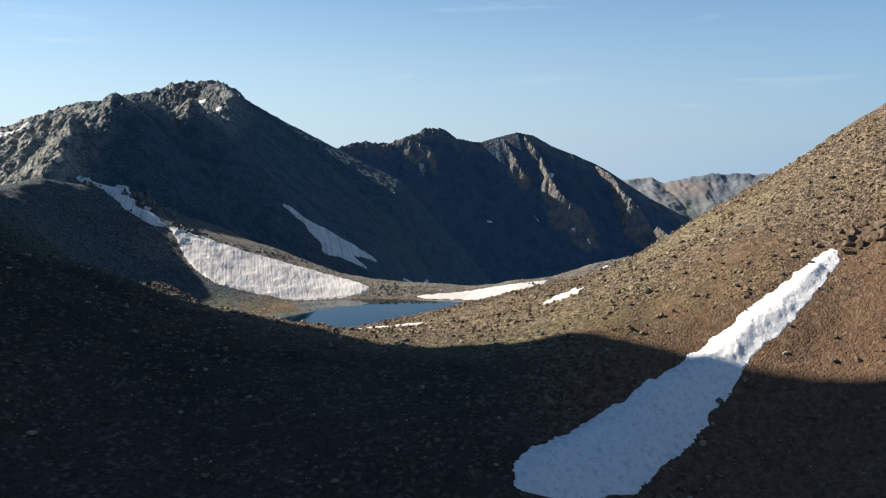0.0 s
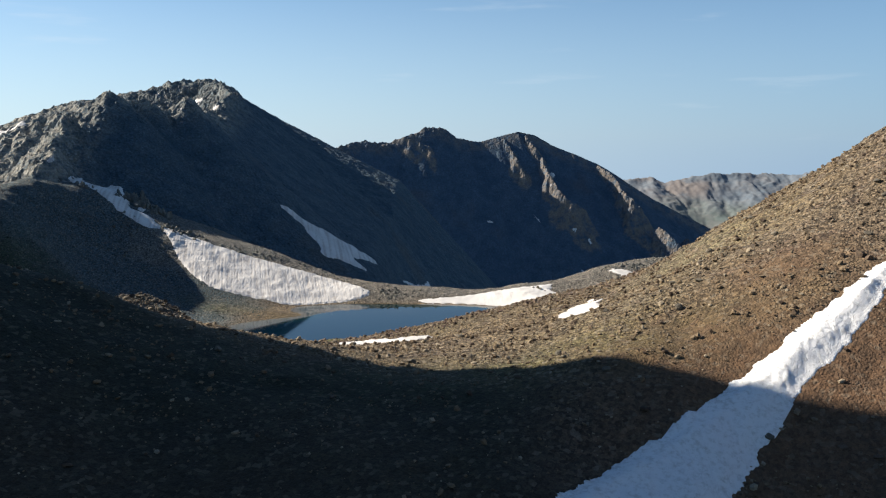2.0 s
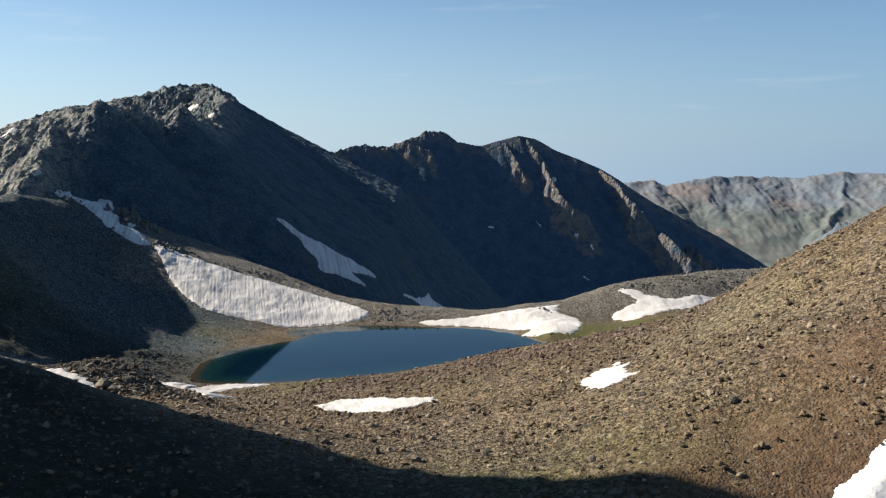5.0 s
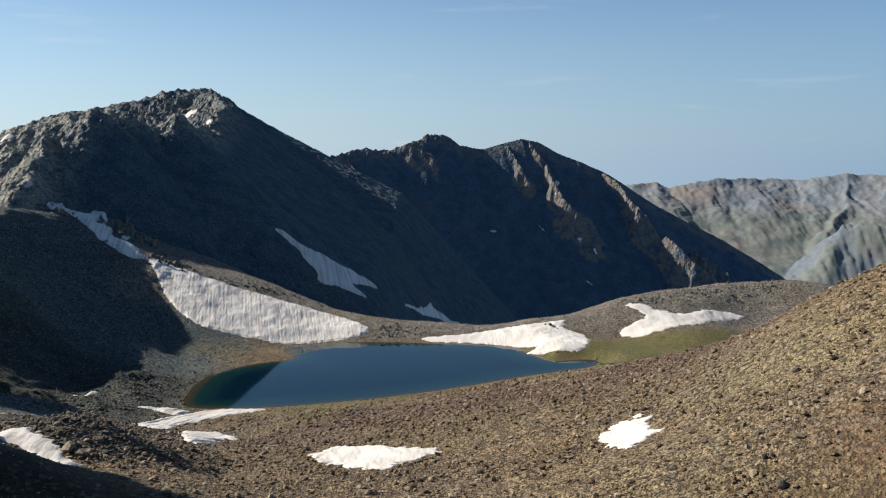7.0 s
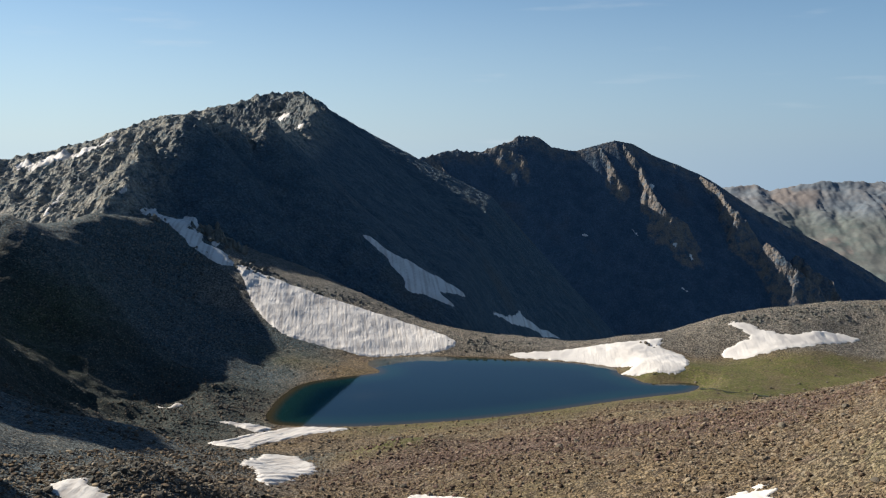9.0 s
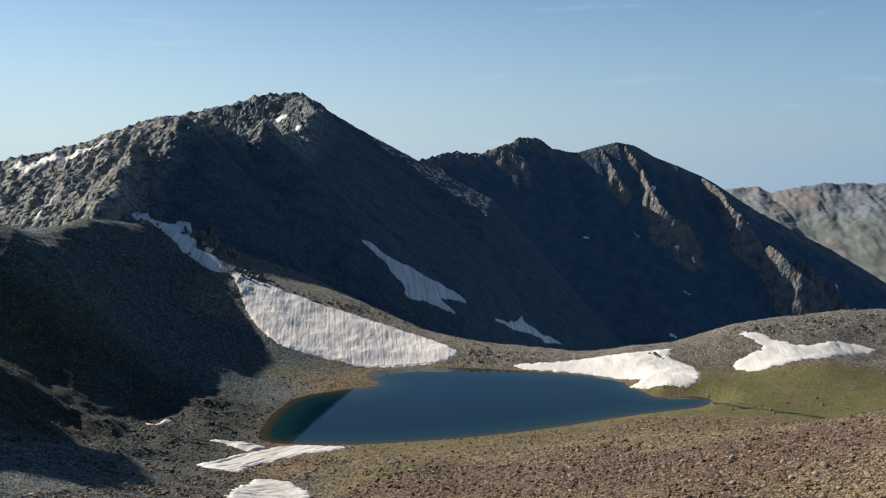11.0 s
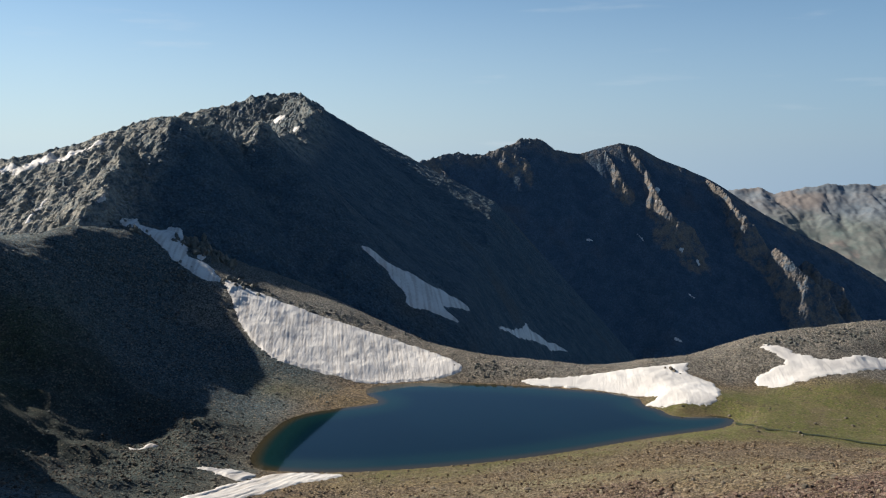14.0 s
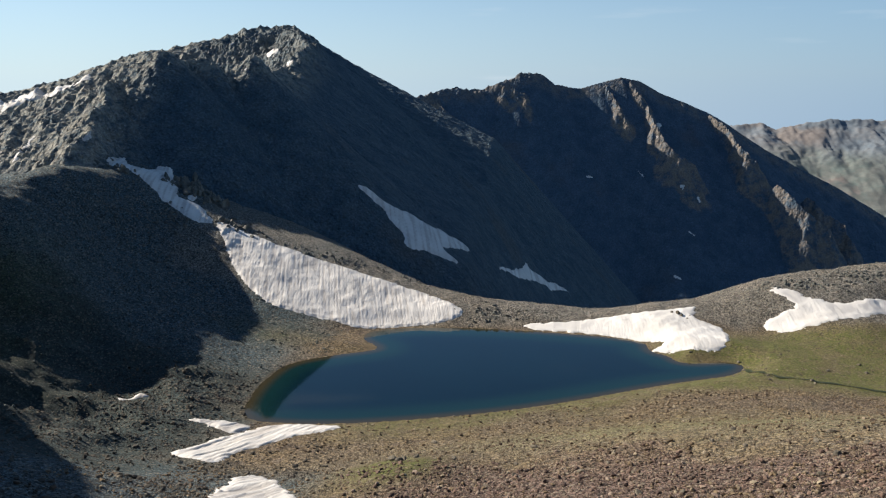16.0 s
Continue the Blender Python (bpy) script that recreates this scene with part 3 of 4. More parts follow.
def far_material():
    m = Nodes("haze-tinted far range")
    # pale bluish rock and meadow tones carry the haze of the distance
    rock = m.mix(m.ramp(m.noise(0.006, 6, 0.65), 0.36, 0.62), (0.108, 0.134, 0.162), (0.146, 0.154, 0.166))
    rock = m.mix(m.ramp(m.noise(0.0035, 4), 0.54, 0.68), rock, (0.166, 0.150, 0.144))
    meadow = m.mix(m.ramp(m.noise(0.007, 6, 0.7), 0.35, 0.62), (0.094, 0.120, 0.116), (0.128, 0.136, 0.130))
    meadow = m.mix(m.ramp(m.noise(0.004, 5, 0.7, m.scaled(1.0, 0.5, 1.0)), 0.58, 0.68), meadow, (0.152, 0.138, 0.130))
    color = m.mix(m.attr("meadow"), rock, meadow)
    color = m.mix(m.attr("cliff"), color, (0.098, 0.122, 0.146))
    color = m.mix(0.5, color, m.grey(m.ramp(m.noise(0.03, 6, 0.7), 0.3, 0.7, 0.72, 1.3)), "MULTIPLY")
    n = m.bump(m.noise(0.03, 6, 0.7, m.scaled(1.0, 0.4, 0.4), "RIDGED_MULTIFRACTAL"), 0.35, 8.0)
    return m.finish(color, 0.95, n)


far_mat = far_material()


def red_stone_material():
    m = Nodes("reddish loose stones")
    island = m.pos.outputs["Random Per Island"]
    color = m.mix(m.ramp(island, 0.0, 0.7), (0.050, 0.033, 0.028), (0.155, 0.105, 0.082))
    color = m.mix(m.ramp(island, 0.8, 1.0), color, (0.24, 0.19, 0.15))
    color = m.mix(0.6, color, m.grey(m.ramp(m.noise(2.5, 5, 0.7), 0.3, 0.7, 0.65, 1.3)), "MULTIPLY")
    return m.finish(color, 0.92, m.bump(m.noise(4.0, 5, 0.7), 0.6, 0.12))


red_stone_mat = red_stone_material()
umber_stone_mat = dark_stone_material("dark brown loose blocks", (0.036, 0.033, 0.028), (0.112, 0.098, 0.078))
stone_mat, dark_stone_mat, boulder_mat = stone_material(), dark_stone_material(), boulder_material()
brown_crag_mat = boulder_material("brown crag rock", (0.100, 0.066, 0.045), (0.170, 0.125, 0.088), (0.075, 0.055, 0.042))
crag_mat = boulder_material("dark crag rock", (0.080, 0.088, 0.086), (0.180, 0.178, 0.160), (0.075, 0.080, 0.074))
def mud_material():
    m = Nodes("wet stream bed")
    return m.finish(m.mix(m.ramp(m.noise(0.8, 4), 0.35, 0.65), (0.014, 0.022, 0.008), (0.034, 0.040, 0.014)), 0.6, m.bump(m.noise(3.0, 4), 0.5, 0.1))


mud_mat = mud_material()
grey_stone_mat = dark_stone_material("grey moraine stones", (0.070, 0.076, 0.072), (0.240, 0.236, 0.210))
snow_mat, lumpy_snow_mat, water_mat = snow_material(), snow_material("lumpy snow", True), water_material()

# ---- the large structure ----
def set_attribute(ob, name, values):
    a = ob.data.attributes.new(name, "FLOAT", "POINT")
    a.data.foreach_set("value", np.asarray(values, np.float32))


def spot(x, y, cx, cy, rx, ry):
    return np.exp(-((x - cx) / rx) ** 2 - ((y - cy) / ry) ** 2)


def zones(x, y):
    """How far the ground is bare brown soil, grass, dark scree, shade-darkened turf or wet beach."""
    wob = fbm(x, y, 30, 4, 111)
    shore = outline_distance(x, y, LAKE_SHORE)
    soil = smooth(204, 170, y + 10 * wob) * smooth(-5, 45, x + 8 * wob)
    soil = np.maximum(soil, 0.30 * smooth(175, 140, y + 8 * wob))
    soil = np.maximum(soil, 0.85 * spot(x, y, 68, 194, 17, 13))
    meadow = smooth(40, 70, x + 5 * wob) * smooth(535, 560, y + 8 * wob) * smooth(660, 632, y + 8 * wob - 0.10 * (x - 100))
    near_shore = smooth(46, 6, shore + 8 * wob) * smooth(640, 560, y) * smooth(-120, -80, x)
    grass = np.clip(meadow + 0.8 * near_shore + 1.4 * spot(x, y, -60, 408, 16, 17) + 0.45 * spot(x, y, 20, 185, 34, 14) + 0.35 * spot(x, y, -10, 300, 30, 25) + 0.45 * spot(x, y, 60, 455, 85, 32) + 0.4 * spot(x, y, -272, 540, 25, 60) + 0.45 * spot(x, y, -160, 620, 26, 14), 0, 1)
    # scree left of the lake; the last term paints shade in the near hollow
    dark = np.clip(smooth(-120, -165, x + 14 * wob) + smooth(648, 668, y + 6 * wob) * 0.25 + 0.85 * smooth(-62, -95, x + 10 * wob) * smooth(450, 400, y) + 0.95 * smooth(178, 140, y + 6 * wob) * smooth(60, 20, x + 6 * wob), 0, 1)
    lichen = np.clip(1.0 * spot(x, y, 92, 425, 85, 52) + 0.25 * spot(x, y, 32, 212, 34, 18) + 0.2 * spot(x, y, 66, 275, 40, 40) + 0.6 * spot(x, y, -10, 440, 60, 22), 0, 1)
    red = np.clip(0.95 * smooth(10, -6, np.abs(y - 366 + 0.55 * x) - 24 + 13 * wob) * smooth(95, 60, np.abs(x - 5)) + 0.5 * spot(x, y, 5, 310, 60, 22) + 0.4 * spot(x, y, -40, 345, 40, 25), 0, 1)
    lichen = np.clip(lichen + 0.5 * spot(x, y, 68, 246, 18, 20), 0, 1) * (1 - 0.85 * red)
    beach = smooth(2.6, 0.3, shore + 1.2 * wob) * 0.6 + spot(x, y, -113, 608, 18, 9) * 0.9 + spot(x, y, 74, 609, 14, 4.5) * 0.8
    # turf darkened where shade lies: near hollow first, then left of the lake
    shaded_turf = 0.92 * smooth(215, 168, y + 0.28 * x + 12 * wob) * smooth(48, 8, x + 8 * wob)
    shaded_turf = np.maximum(shaded_turf, 0.8 * smooth(-172, -215, x + 12 * wob) * smooth(300, 360, y) * smooth(560, 500, y + 10 * wob))
    shaded_turf = np.maximum(shaded_turf, 0.6 * smooth(-128, -158, x + 8 * wob) * smooth(330, 380, y) * smooth(585, 545, y + 8 * wob))
    grey = np.clip(smooth(652, 676, y + 6 * wob) * smooth(-262, -225, x) * (0.85 + 0.4 * fbm(x, y, 60, 3, 113)), 0, 0.95)
    return soil, grass, dark, np.clip(beach, 0, 1), lichen, red, shaded_turf, grey


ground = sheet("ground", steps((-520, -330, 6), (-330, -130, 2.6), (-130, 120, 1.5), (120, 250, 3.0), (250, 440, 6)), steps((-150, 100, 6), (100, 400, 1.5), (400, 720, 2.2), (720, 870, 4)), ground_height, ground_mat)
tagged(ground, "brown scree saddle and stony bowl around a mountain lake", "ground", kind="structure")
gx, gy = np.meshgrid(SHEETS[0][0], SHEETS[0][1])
for zone_name, zone in zip(("soil", "grass", "dark", "beach", "lichen", "red", "shaded_turf", "grey"), zones(gx.ravel(), gy.ravel())):
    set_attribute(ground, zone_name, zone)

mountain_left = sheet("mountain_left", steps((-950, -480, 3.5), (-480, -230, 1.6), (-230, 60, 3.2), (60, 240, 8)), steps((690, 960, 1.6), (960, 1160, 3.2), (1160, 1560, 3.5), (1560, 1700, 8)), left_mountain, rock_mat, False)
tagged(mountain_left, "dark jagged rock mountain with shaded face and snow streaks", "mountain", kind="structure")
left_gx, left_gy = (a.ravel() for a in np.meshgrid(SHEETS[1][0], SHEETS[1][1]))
# sunny side of the crest, lightened by colour
sunlit_side = 1 - smooth(0, 45, crest_side(left_gx, left_gy, SPIRE_CREST + PEAK_CREST[1:]))
sunlit_side = sunlit_side * (1 - 0.45 * smooth(980, 1150, left_gy) * smooth(-540, -460, left_gx))
set_attribute(mountain_left, "pale", sunlit_side)
ridge_near = sheet("ridge_near", steps((-330, -100, 3)), steps((-230, 300, 3)), crag_height, rock_mat, False)
SHEETS.pop()
tagged(ridge_near, "sheer dark rock ridge beside the saddle", "rock ridge", kind="structure")
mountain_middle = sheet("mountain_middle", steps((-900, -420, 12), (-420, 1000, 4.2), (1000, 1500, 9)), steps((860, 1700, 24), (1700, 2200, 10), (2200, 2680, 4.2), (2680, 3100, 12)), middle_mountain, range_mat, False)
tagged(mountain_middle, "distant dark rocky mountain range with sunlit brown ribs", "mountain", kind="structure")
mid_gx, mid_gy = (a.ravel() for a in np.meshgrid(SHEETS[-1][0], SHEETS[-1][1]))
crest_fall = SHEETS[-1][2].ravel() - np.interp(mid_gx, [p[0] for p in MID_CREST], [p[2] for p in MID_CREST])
# ribs and crest coloured paler, to strengthen the sunlight on them
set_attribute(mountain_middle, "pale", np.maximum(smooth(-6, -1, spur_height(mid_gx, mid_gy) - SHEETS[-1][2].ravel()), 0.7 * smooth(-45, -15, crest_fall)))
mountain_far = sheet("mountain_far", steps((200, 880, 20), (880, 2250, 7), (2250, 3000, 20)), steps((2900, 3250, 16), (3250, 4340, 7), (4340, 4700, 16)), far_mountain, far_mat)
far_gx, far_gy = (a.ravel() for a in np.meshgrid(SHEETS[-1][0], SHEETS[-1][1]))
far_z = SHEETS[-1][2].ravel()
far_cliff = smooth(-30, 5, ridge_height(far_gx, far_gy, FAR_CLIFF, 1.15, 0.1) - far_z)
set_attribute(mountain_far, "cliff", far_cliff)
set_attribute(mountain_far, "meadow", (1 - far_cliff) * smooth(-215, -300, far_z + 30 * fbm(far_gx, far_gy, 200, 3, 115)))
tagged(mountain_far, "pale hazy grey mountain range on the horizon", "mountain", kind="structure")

# ---- the lake ----
wx, wy = np.arange(-160, 106, 2.0), np.arange(488, 673, 2.0)
water = sheet("water", wx, wy, lambda x, y: np.full(x.shape, LAKE_Z), water_mat)
SHEETS.pop()
lx, ly = np.meshgrid(wx, wy)
set_attribute(water, "depth", np.clip(-0.30 * outline_distance(lx.ravel(), ly.ravel(), LAKE_SHORE), 0, 7))
tagged(water, "deep blue still mountain lake with shallow brown edge", "lake", kind="structure")

# ---- snow ----
SNOW_FIELD = [(-232.5, 720.5), (-215.5, 719), (-189, 714.5), (-163.5, 710.5), (-130.5, 706), (-106, 701.5), (-81.5, 694.5), (-54.5, 674.5), (-63.5, 667), (-77, 660), (-98, 653), (-116.5, 645.5), (-133.5, 647), (-155, 647.5), (-174, 649.5), (-186, 659), (-199.5, 670.5), (-211.5, 689), (-224, 707.5)]
SNOW_GULLY = [(-308.5, 726.0), (-311.5, 746.0), (-312.0, 754.5), (-308.5, 757.0), (-300.0, 739.5), (-294.0, 745.0), (-288.5, 748.0), (-293.0, 767.0), (-286.5, 768.5), (-280.5, 769.0), (-275.0, 763.0), (-262.5, 736.0), (-260.0, 726.5), (-255.0, 728.5), (-249.5, 730.0), (-242.0, 729.5), (-237.5, 723.5), (-232.0, 719.0), (-230.5, 713.0), (-238.0, 708.0), (-244.5, 707.0), (-252.5, 709.5), (-259.5, 711.5), (-265.5, 712.0), (-269.0, 716.5), (-274.5, 718.0), (-280.0, 721.5), (-287.0, 724.0), (-295.5, 729.0), (-301.0, 724.5), (-306.0, 724.0)]
SNOW_SHORE = [(-23, 664), (2, 665.5), (31, 672.5), (56, 675.5), (74.5, 681), (86.5, 684.5), (77.5, 665), (92, 659), (96, 640.5), (88.5, 616), (71, 614.5), (46.5, 621), (57, 628.5), (61, 632), (29, 649), (1.5, 654.5), (-16, 656.5)]
SNOW_KNOLL = [(127, 696), (142, 697), (149.5, 685.5), (169, 680), (198, 696), (221.5, 692.5), (202, 681.5), (172.5, 664.5), (150.5, 656), (130, 651.5), (119.5, 657), (118, 666), (134.5, 673), (143, 677.5), (135.5, 686)]
SNOW_FACE = [(-164.0, 868.0), (-158.5, 874.5), (-149.5, 877.0), (-141.5, 878.0), (-131.0, 885.5), (-120.0, 905.0), (-113.0, 901.5), (-101.5, 924.0), (-90.0, 946.0), (-77.0, 949.0), (-71.5, 949.0), (-85.5, 899.0), (-93.5, 883.0), (-84.5, 884.0), (-75.5, 883.0), (-85.0, 868.0), (-97.0, 862.5), (-112.0, 844.5), (-119.5, 842.5), (-122.0, 855.5), (-130.5, 856.5), (-135.5, 858.5), (-138.5, 864.5), (-149.0, 865.0), (-159.0, 865.0)]
SNOW_FACE_LOW = [(-55.0, 983.0), (-44.0, 1026.5), (-30.0, 1081.0), (-23.5, 1104.5), (-22.5, 1125.5), (-19.0, 1135.0), (-18.5, 1117.0), (-7.5, 1146.0), (10.0, 1186.0), (24.5, 1198.0), (34.0, 1204.5), (13.5, 1175.5), (-4.5, 1124.5), (-23.5, 1072.5), (-41.0, 1026.0)]
SNOW_A = [(-41, 290), (-37, 298.5), (-27, 296), (-17.5, 288.5), (-5, 275.5), (-8, 272.5), (-13.5, 269.5), (-17, 257), (-22.5, 260.5), (-29, 272), (-37, 277.5)]
SNOW_B = [(30, 256.5), (35, 259), (37, 263), (43, 259.5), (41.5, 254), (41, 246), (37, 241.5), (33, 238), (31.5, 249)]
SNOW_C = [(-98, 340.5), (-114.5, 409.5), (-108, 426.5), (-92, 402.5), (-81.5, 385.5), (-75, 341.5), (-71, 304), (-75, 297), (-86, 325.5)]
SNOW_INLET = [(-151, 446.5), (-146.5, 461.5), (-140.5, 473.5), (-135.5, 482), (-130.5, 493), (-121.5, 499.5), (-107, 500.5), (-94, 499), (-101.5, 487.5), (-111.5, 480.5), (-119, 467.5), (-126.5, 457), (-128, 437.5), (-138, 441.5)]
SNOW_INLET_UP = [(-161.5, 487), (-152.5, 496), (-140.5, 497), (-132, 493.5), (-134.5, 482.5), (-138, 480), (-152, 487.5)]
SNOW_F = [(-96, 234), (-95, 242), (-89.5, 240.5), (-82.5, 235), (-74.5, 227.5), (-71.5, 218), (-77, 220), (-86.5, 230)]
SNOW_G = [(-203, 512), (-196, 511), (-192.5, 518), (-187, 514), (-193.5, 510.5), (-198, 508.5)]
SNOW_STRIP = [(85.5, 187.5), (80, 184.5), (69, 177), (59, 171), (51, 167), (40.5, 159), (30.5, 152.5), (21.5, 146.5), (13.5, 138.5), (11, 133.5), (10.5, 127.5), (31, 131.5), (34, 136.5), (42.5, 144), (48.5, 151.5), (54.5, 157), (60, 163), (67.5, 166.5), (74, 172), (81, 178), (85.5, 182.5)]
SNOW_NICHE = [(-327.5, 728.0), (-326.5, 736.5), (-329.0, 752.0), (-323.0, 738.5), (-323.0, 731.5), (-325.0, 726.0)]
SNOW_STREAK = [(-596.5, 1071.0), (-599.0, 1084.5), (-605.0, 1113.0), (-603.0, 1128.5), (-598.0, 1125.5), (-597.0, 1108.5), (-597.0, 1094.5), (-591.0, 1075.0), (-592.0, 1067.0)]
SNOW_PEAK_A = [(-378.0, 1313.5), (-387.5, 1361.0), (-366.5, 1327.5), (-346.5, 1291.5), (-344.0, 1277.0), (-350.0, 1271.5), (-353.5, 1270.0)]
SNOW_PEAK_B = [(-317.5, 1197.5), (-281.0, 1100.5), (-270.5, 1066.5), (-281.5, 1082.0)]
SNOW_PEAK_C = [(-272.0, 905.5), (-269.0, 907.0), (-264.5, 905.0), (-267.5, 903.5)]
SNOW_NOOK = [(-255.5, 731.5), (-256.5, 740.5), (-253.5, 745.5), (-249.5, 737.5), (-250.0, 729.0)]
SNOW_PEAK_E = [(-450.5, 1378.5), (-452.5, 1398.5), (-443.5, 1391.0), (-441.0, 1378.0)]
SNOW_CREST = [(-800.5, 1343.0), (-771.0, 1348.5), (-706.0, 1285.5), (-677.0, 1280.0), (-644.0, 1266.0), (-627.0, 1280.0), (-597.5, 1271.0), (-596.0, 1256.0), (-624.5, 1260.0), (-629.0, 1245.5), (-634.5, 1223.0), (-654.0, 1245.5), (-668.5, 1250.5), (-676.5, 1236.0), (-691.0, 1230.0), (-696.0, 1225.0), (-695.5, 1217.5), (-705.0, 1228.0), (-789.0, 1324.5)]
FAR_SNOW = [
    [(238.0, 2338.5), (246.5, 2336.0), (264.5, 2317.5), (257.5, 2317.5)],
    [(343.0, 2306.5), (357.5, 2302.5), (354.0, 2295.0), (344.5, 2295.5)],
    [(384.0, 2301.0), (394.0, 2303.0), (398.0, 2291.5), (388.5, 2293.5)],
    [(353.5, 2219.5), (370.5, 2217.5), (374.0, 2213.0), (355.5, 2214.0)],
    [(300.0, 2445.0), (314.5, 2446.5), (312.0, 2434.0), (295.0, 2396.5)],
    [(292.5, 2383.5), (305.5, 2376.5), (298.5, 2375.0), (292.0, 2379.5)],
    [(115.0, 2278.5), (132.0, 2285.5), (133.5, 2280.0), (115.0, 2273.0)],
    [(312.0, 2131.0), (331.5, 2123.5), (329.5, 2117.5), (313.0, 2126.0)],
]


def largest_patch(mask):
    """The largest connected patch of cells."""
    left, best = mask.copy(), []
    for j0, i0 in zip(*np.nonzero(mask)):
        if not left[j0, i0]:
            continue
        patch, todo = [], [(j0, i0)]
        left[j0, i0] = False
        while todo:
            j, i = todo.pop()
            patch.append((j, i))
            for a, b in ((j + 1, i), (j - 1, i), (j, i + 1), (j, i - 1)):
                if 0 <= a < mask.shape[0] and 0 <= b < mask.shape[1] and left[a, b]:
                    left[a, b] = False
                    todo.append((a, b))
        best = max(best, patch, key=len)
    out = np.zeros(mask.shape, bool)
    out[tuple(np.array(best).T)] = True
    return out


def snow(name, outline, label, thick, spacing, relief, group, rag=0.0, run=(0.22, -0.97)):
    """A bank of old snow with a ragged edge, lying on the land."""
    outline = rounded(outline, 2)
    p = np.array(outline)
    (x0, y0), (x1, y1) = p.min(0) - 3 * spacing, p.max(0) + 3 * spacing
    xs, ys = np.arange(x0, x1, spacing), np.arange(y0, y1, spacing)
    gx, gy = np.meshgrid(xs, ys)
    ragged = fbm(gx, gy, 9 * spacing, 4, 131)
    sd = outline_distance(gx, gy, outline) + 0.9 * spacing * ragged + rag * fbm(gx, gy / 0.6, 5.0, 4, 133)
    bed = surface(gx, gy)
    width = 2.5 * thick + 2 * spacing
    rise = thick * smooth(0, width, -sd)
    down = np.array(run) / np.hypot(*run)
    across, along = gx * down[1] - gy * down[0], gx * down[0] + gy * down[1]
    groove = fbm(across, along / 26.0, 3.4 * spacing, 3, 137)
    cups = fbm(gx, gy, 5 * spacing, 4, 139)
    lumps = relief * groove + 0.15 * relief * cups if relief > 0 else -relief * (cups + 0.6 * fbm(gx, gy, 3 * spacing, 2, 141, True))
    gz = bed + np.where(sd < 0, 0.05 + rise + lumps * smooth(0, width, -sd), -0.5 - 0.2 * thick)
    nx, ny = len(xs), len(ys)
    a = (np.arange(ny - 1)[:, None] * nx + np.arange(nx - 1)[None]).ravel()
    faces = np.stack([a, a + 1, a + nx + 1, a + nx], 1)
    keep = largest_patch((sd.ravel()[faces] < 0).any(1).reshape(ny - 1, nx - 1))
    faces = faces[keep.ravel()]
    used, inverse = np.unique(faces, return_inverse=True)
    verts = np.stack([gx.ravel(), gy.ravel(), gz.ravel()], 1)[used]
    ob = grid_mesh(name, verts, inverse.reshape(faces.shape), snow_mat if relief > 0 else lumpy_snow_mat)
    set_attribute(ob, "groove", np.clip(0.5 - groove.ravel()[used], 0, 1) * min(1.0, abs(relief) / 0.12))
    SNOW.append(outline)
    return tagged(ob, label, "snow patch", group)


SNOW = []
snow("snow_field", SNOW_FIELD, "large grooved grey-white snow field sloping into the lake", 0.7, 0.38, 0.10, "", 1)
snow("snow_gully", SNOW_GULLY, "narrow broken snow gully between dark rocks above the snow field", 1.0, 0.8, 0.22, "", 0.8)
snow("snow_bank", SNOW_SHORE, "long pale snow bank on the far lake shore", 0.45, 0.6, 0.04, "snow banks", 1.2)
snow("snow_patch", SNOW_KNOLL, "forked white snow patch on the grey stony knoll", 0.4, 0.8, 0.04, "snow patches", 1.5)
snow("snow_patch", SNOW_FACE, "blue-shaded snow tongue on the dark mountain face", 1.2, 1.1, 0.25, "snow patches", 0.8)
snow("snow_patch", SNOW_FACE_LOW, "thin shaded snow streak behind the moraine", 1.2, 1.2, 0.2, "snow patches", 0)
snow("snow_patch", SNOW_A, "flat bright melting snow patch on brown scree", 0.28, 0.4, 0.08, "snow patches", 2.6)
snow("snow_patch", SNOW_B, "small ragged bright snow patch on the stony slope", 0.28, 0.35, 0.08, "snow patches", 2.4)
snow("snow_patch", SNOW_C, "bright rippled snow patch below the lake shore rocks", 0.45, 0.5, 0.36, "snow patches", 1.8, (0.35, 0.94))
snow("snow_bank", SNOW_INLET, "grooved snow bank along the stony lake shore", 0.6, 0.55, 0.5, "snow banks", 1, (0.35, 0.94))
snow("snow_patch", SNOW_INLET_UP, "small grooved snow patch beside the lake corner", 0.6, 0.55, 0.45, "snow patches", 1, (0.35, 0.94))
snow("snow_patch", SNOW_F, "snow patch at the foot of a rocky mound", 0.4, 0.6, 0.2, "snow patches", 1.2)
snow("snow_patch", SNOW_G, "small shaded snow remnant among scree", 0.6, 0.7, 0.15, "snow patches", 1.2)
snow("snow_strip", SNOW_STRIP, "long lumpy snow strip in a gully on brown slope", 1.3, 0.35, -0.15, "", 0.45)
snow("snow_patch", SNOW_NICHE, "small snow patch in a rock niche", 1.2, 1.2, 0.2, "snow patches", 0)
snow("snow_patch", SNOW_STREAK, "slanting snow streak on the rocky far slope", 2, 2.2, 0.2, "snow patches", 0)
snow("snow_patch", SNOW_PEAK_A, "snow remnant under the mountain top", 2.5, 2.5, 0.2, "snow patches", 0)
snow("snow_patch", SNOW_PEAK_B, "snow remnant under the mountain top", 2.5, 2.5, 0.2, "snow patches", 0)
snow("snow_patch", SNOW_PEAK_C, "small snow remnant beside a rock spire", 2, 1.5, 0.2, "snow patches", 0)
snow("snow_patch", SNOW_PEAK_E, "small snow remnant near the mountain top", 2, 2, 0.2, "snow patches", 0)
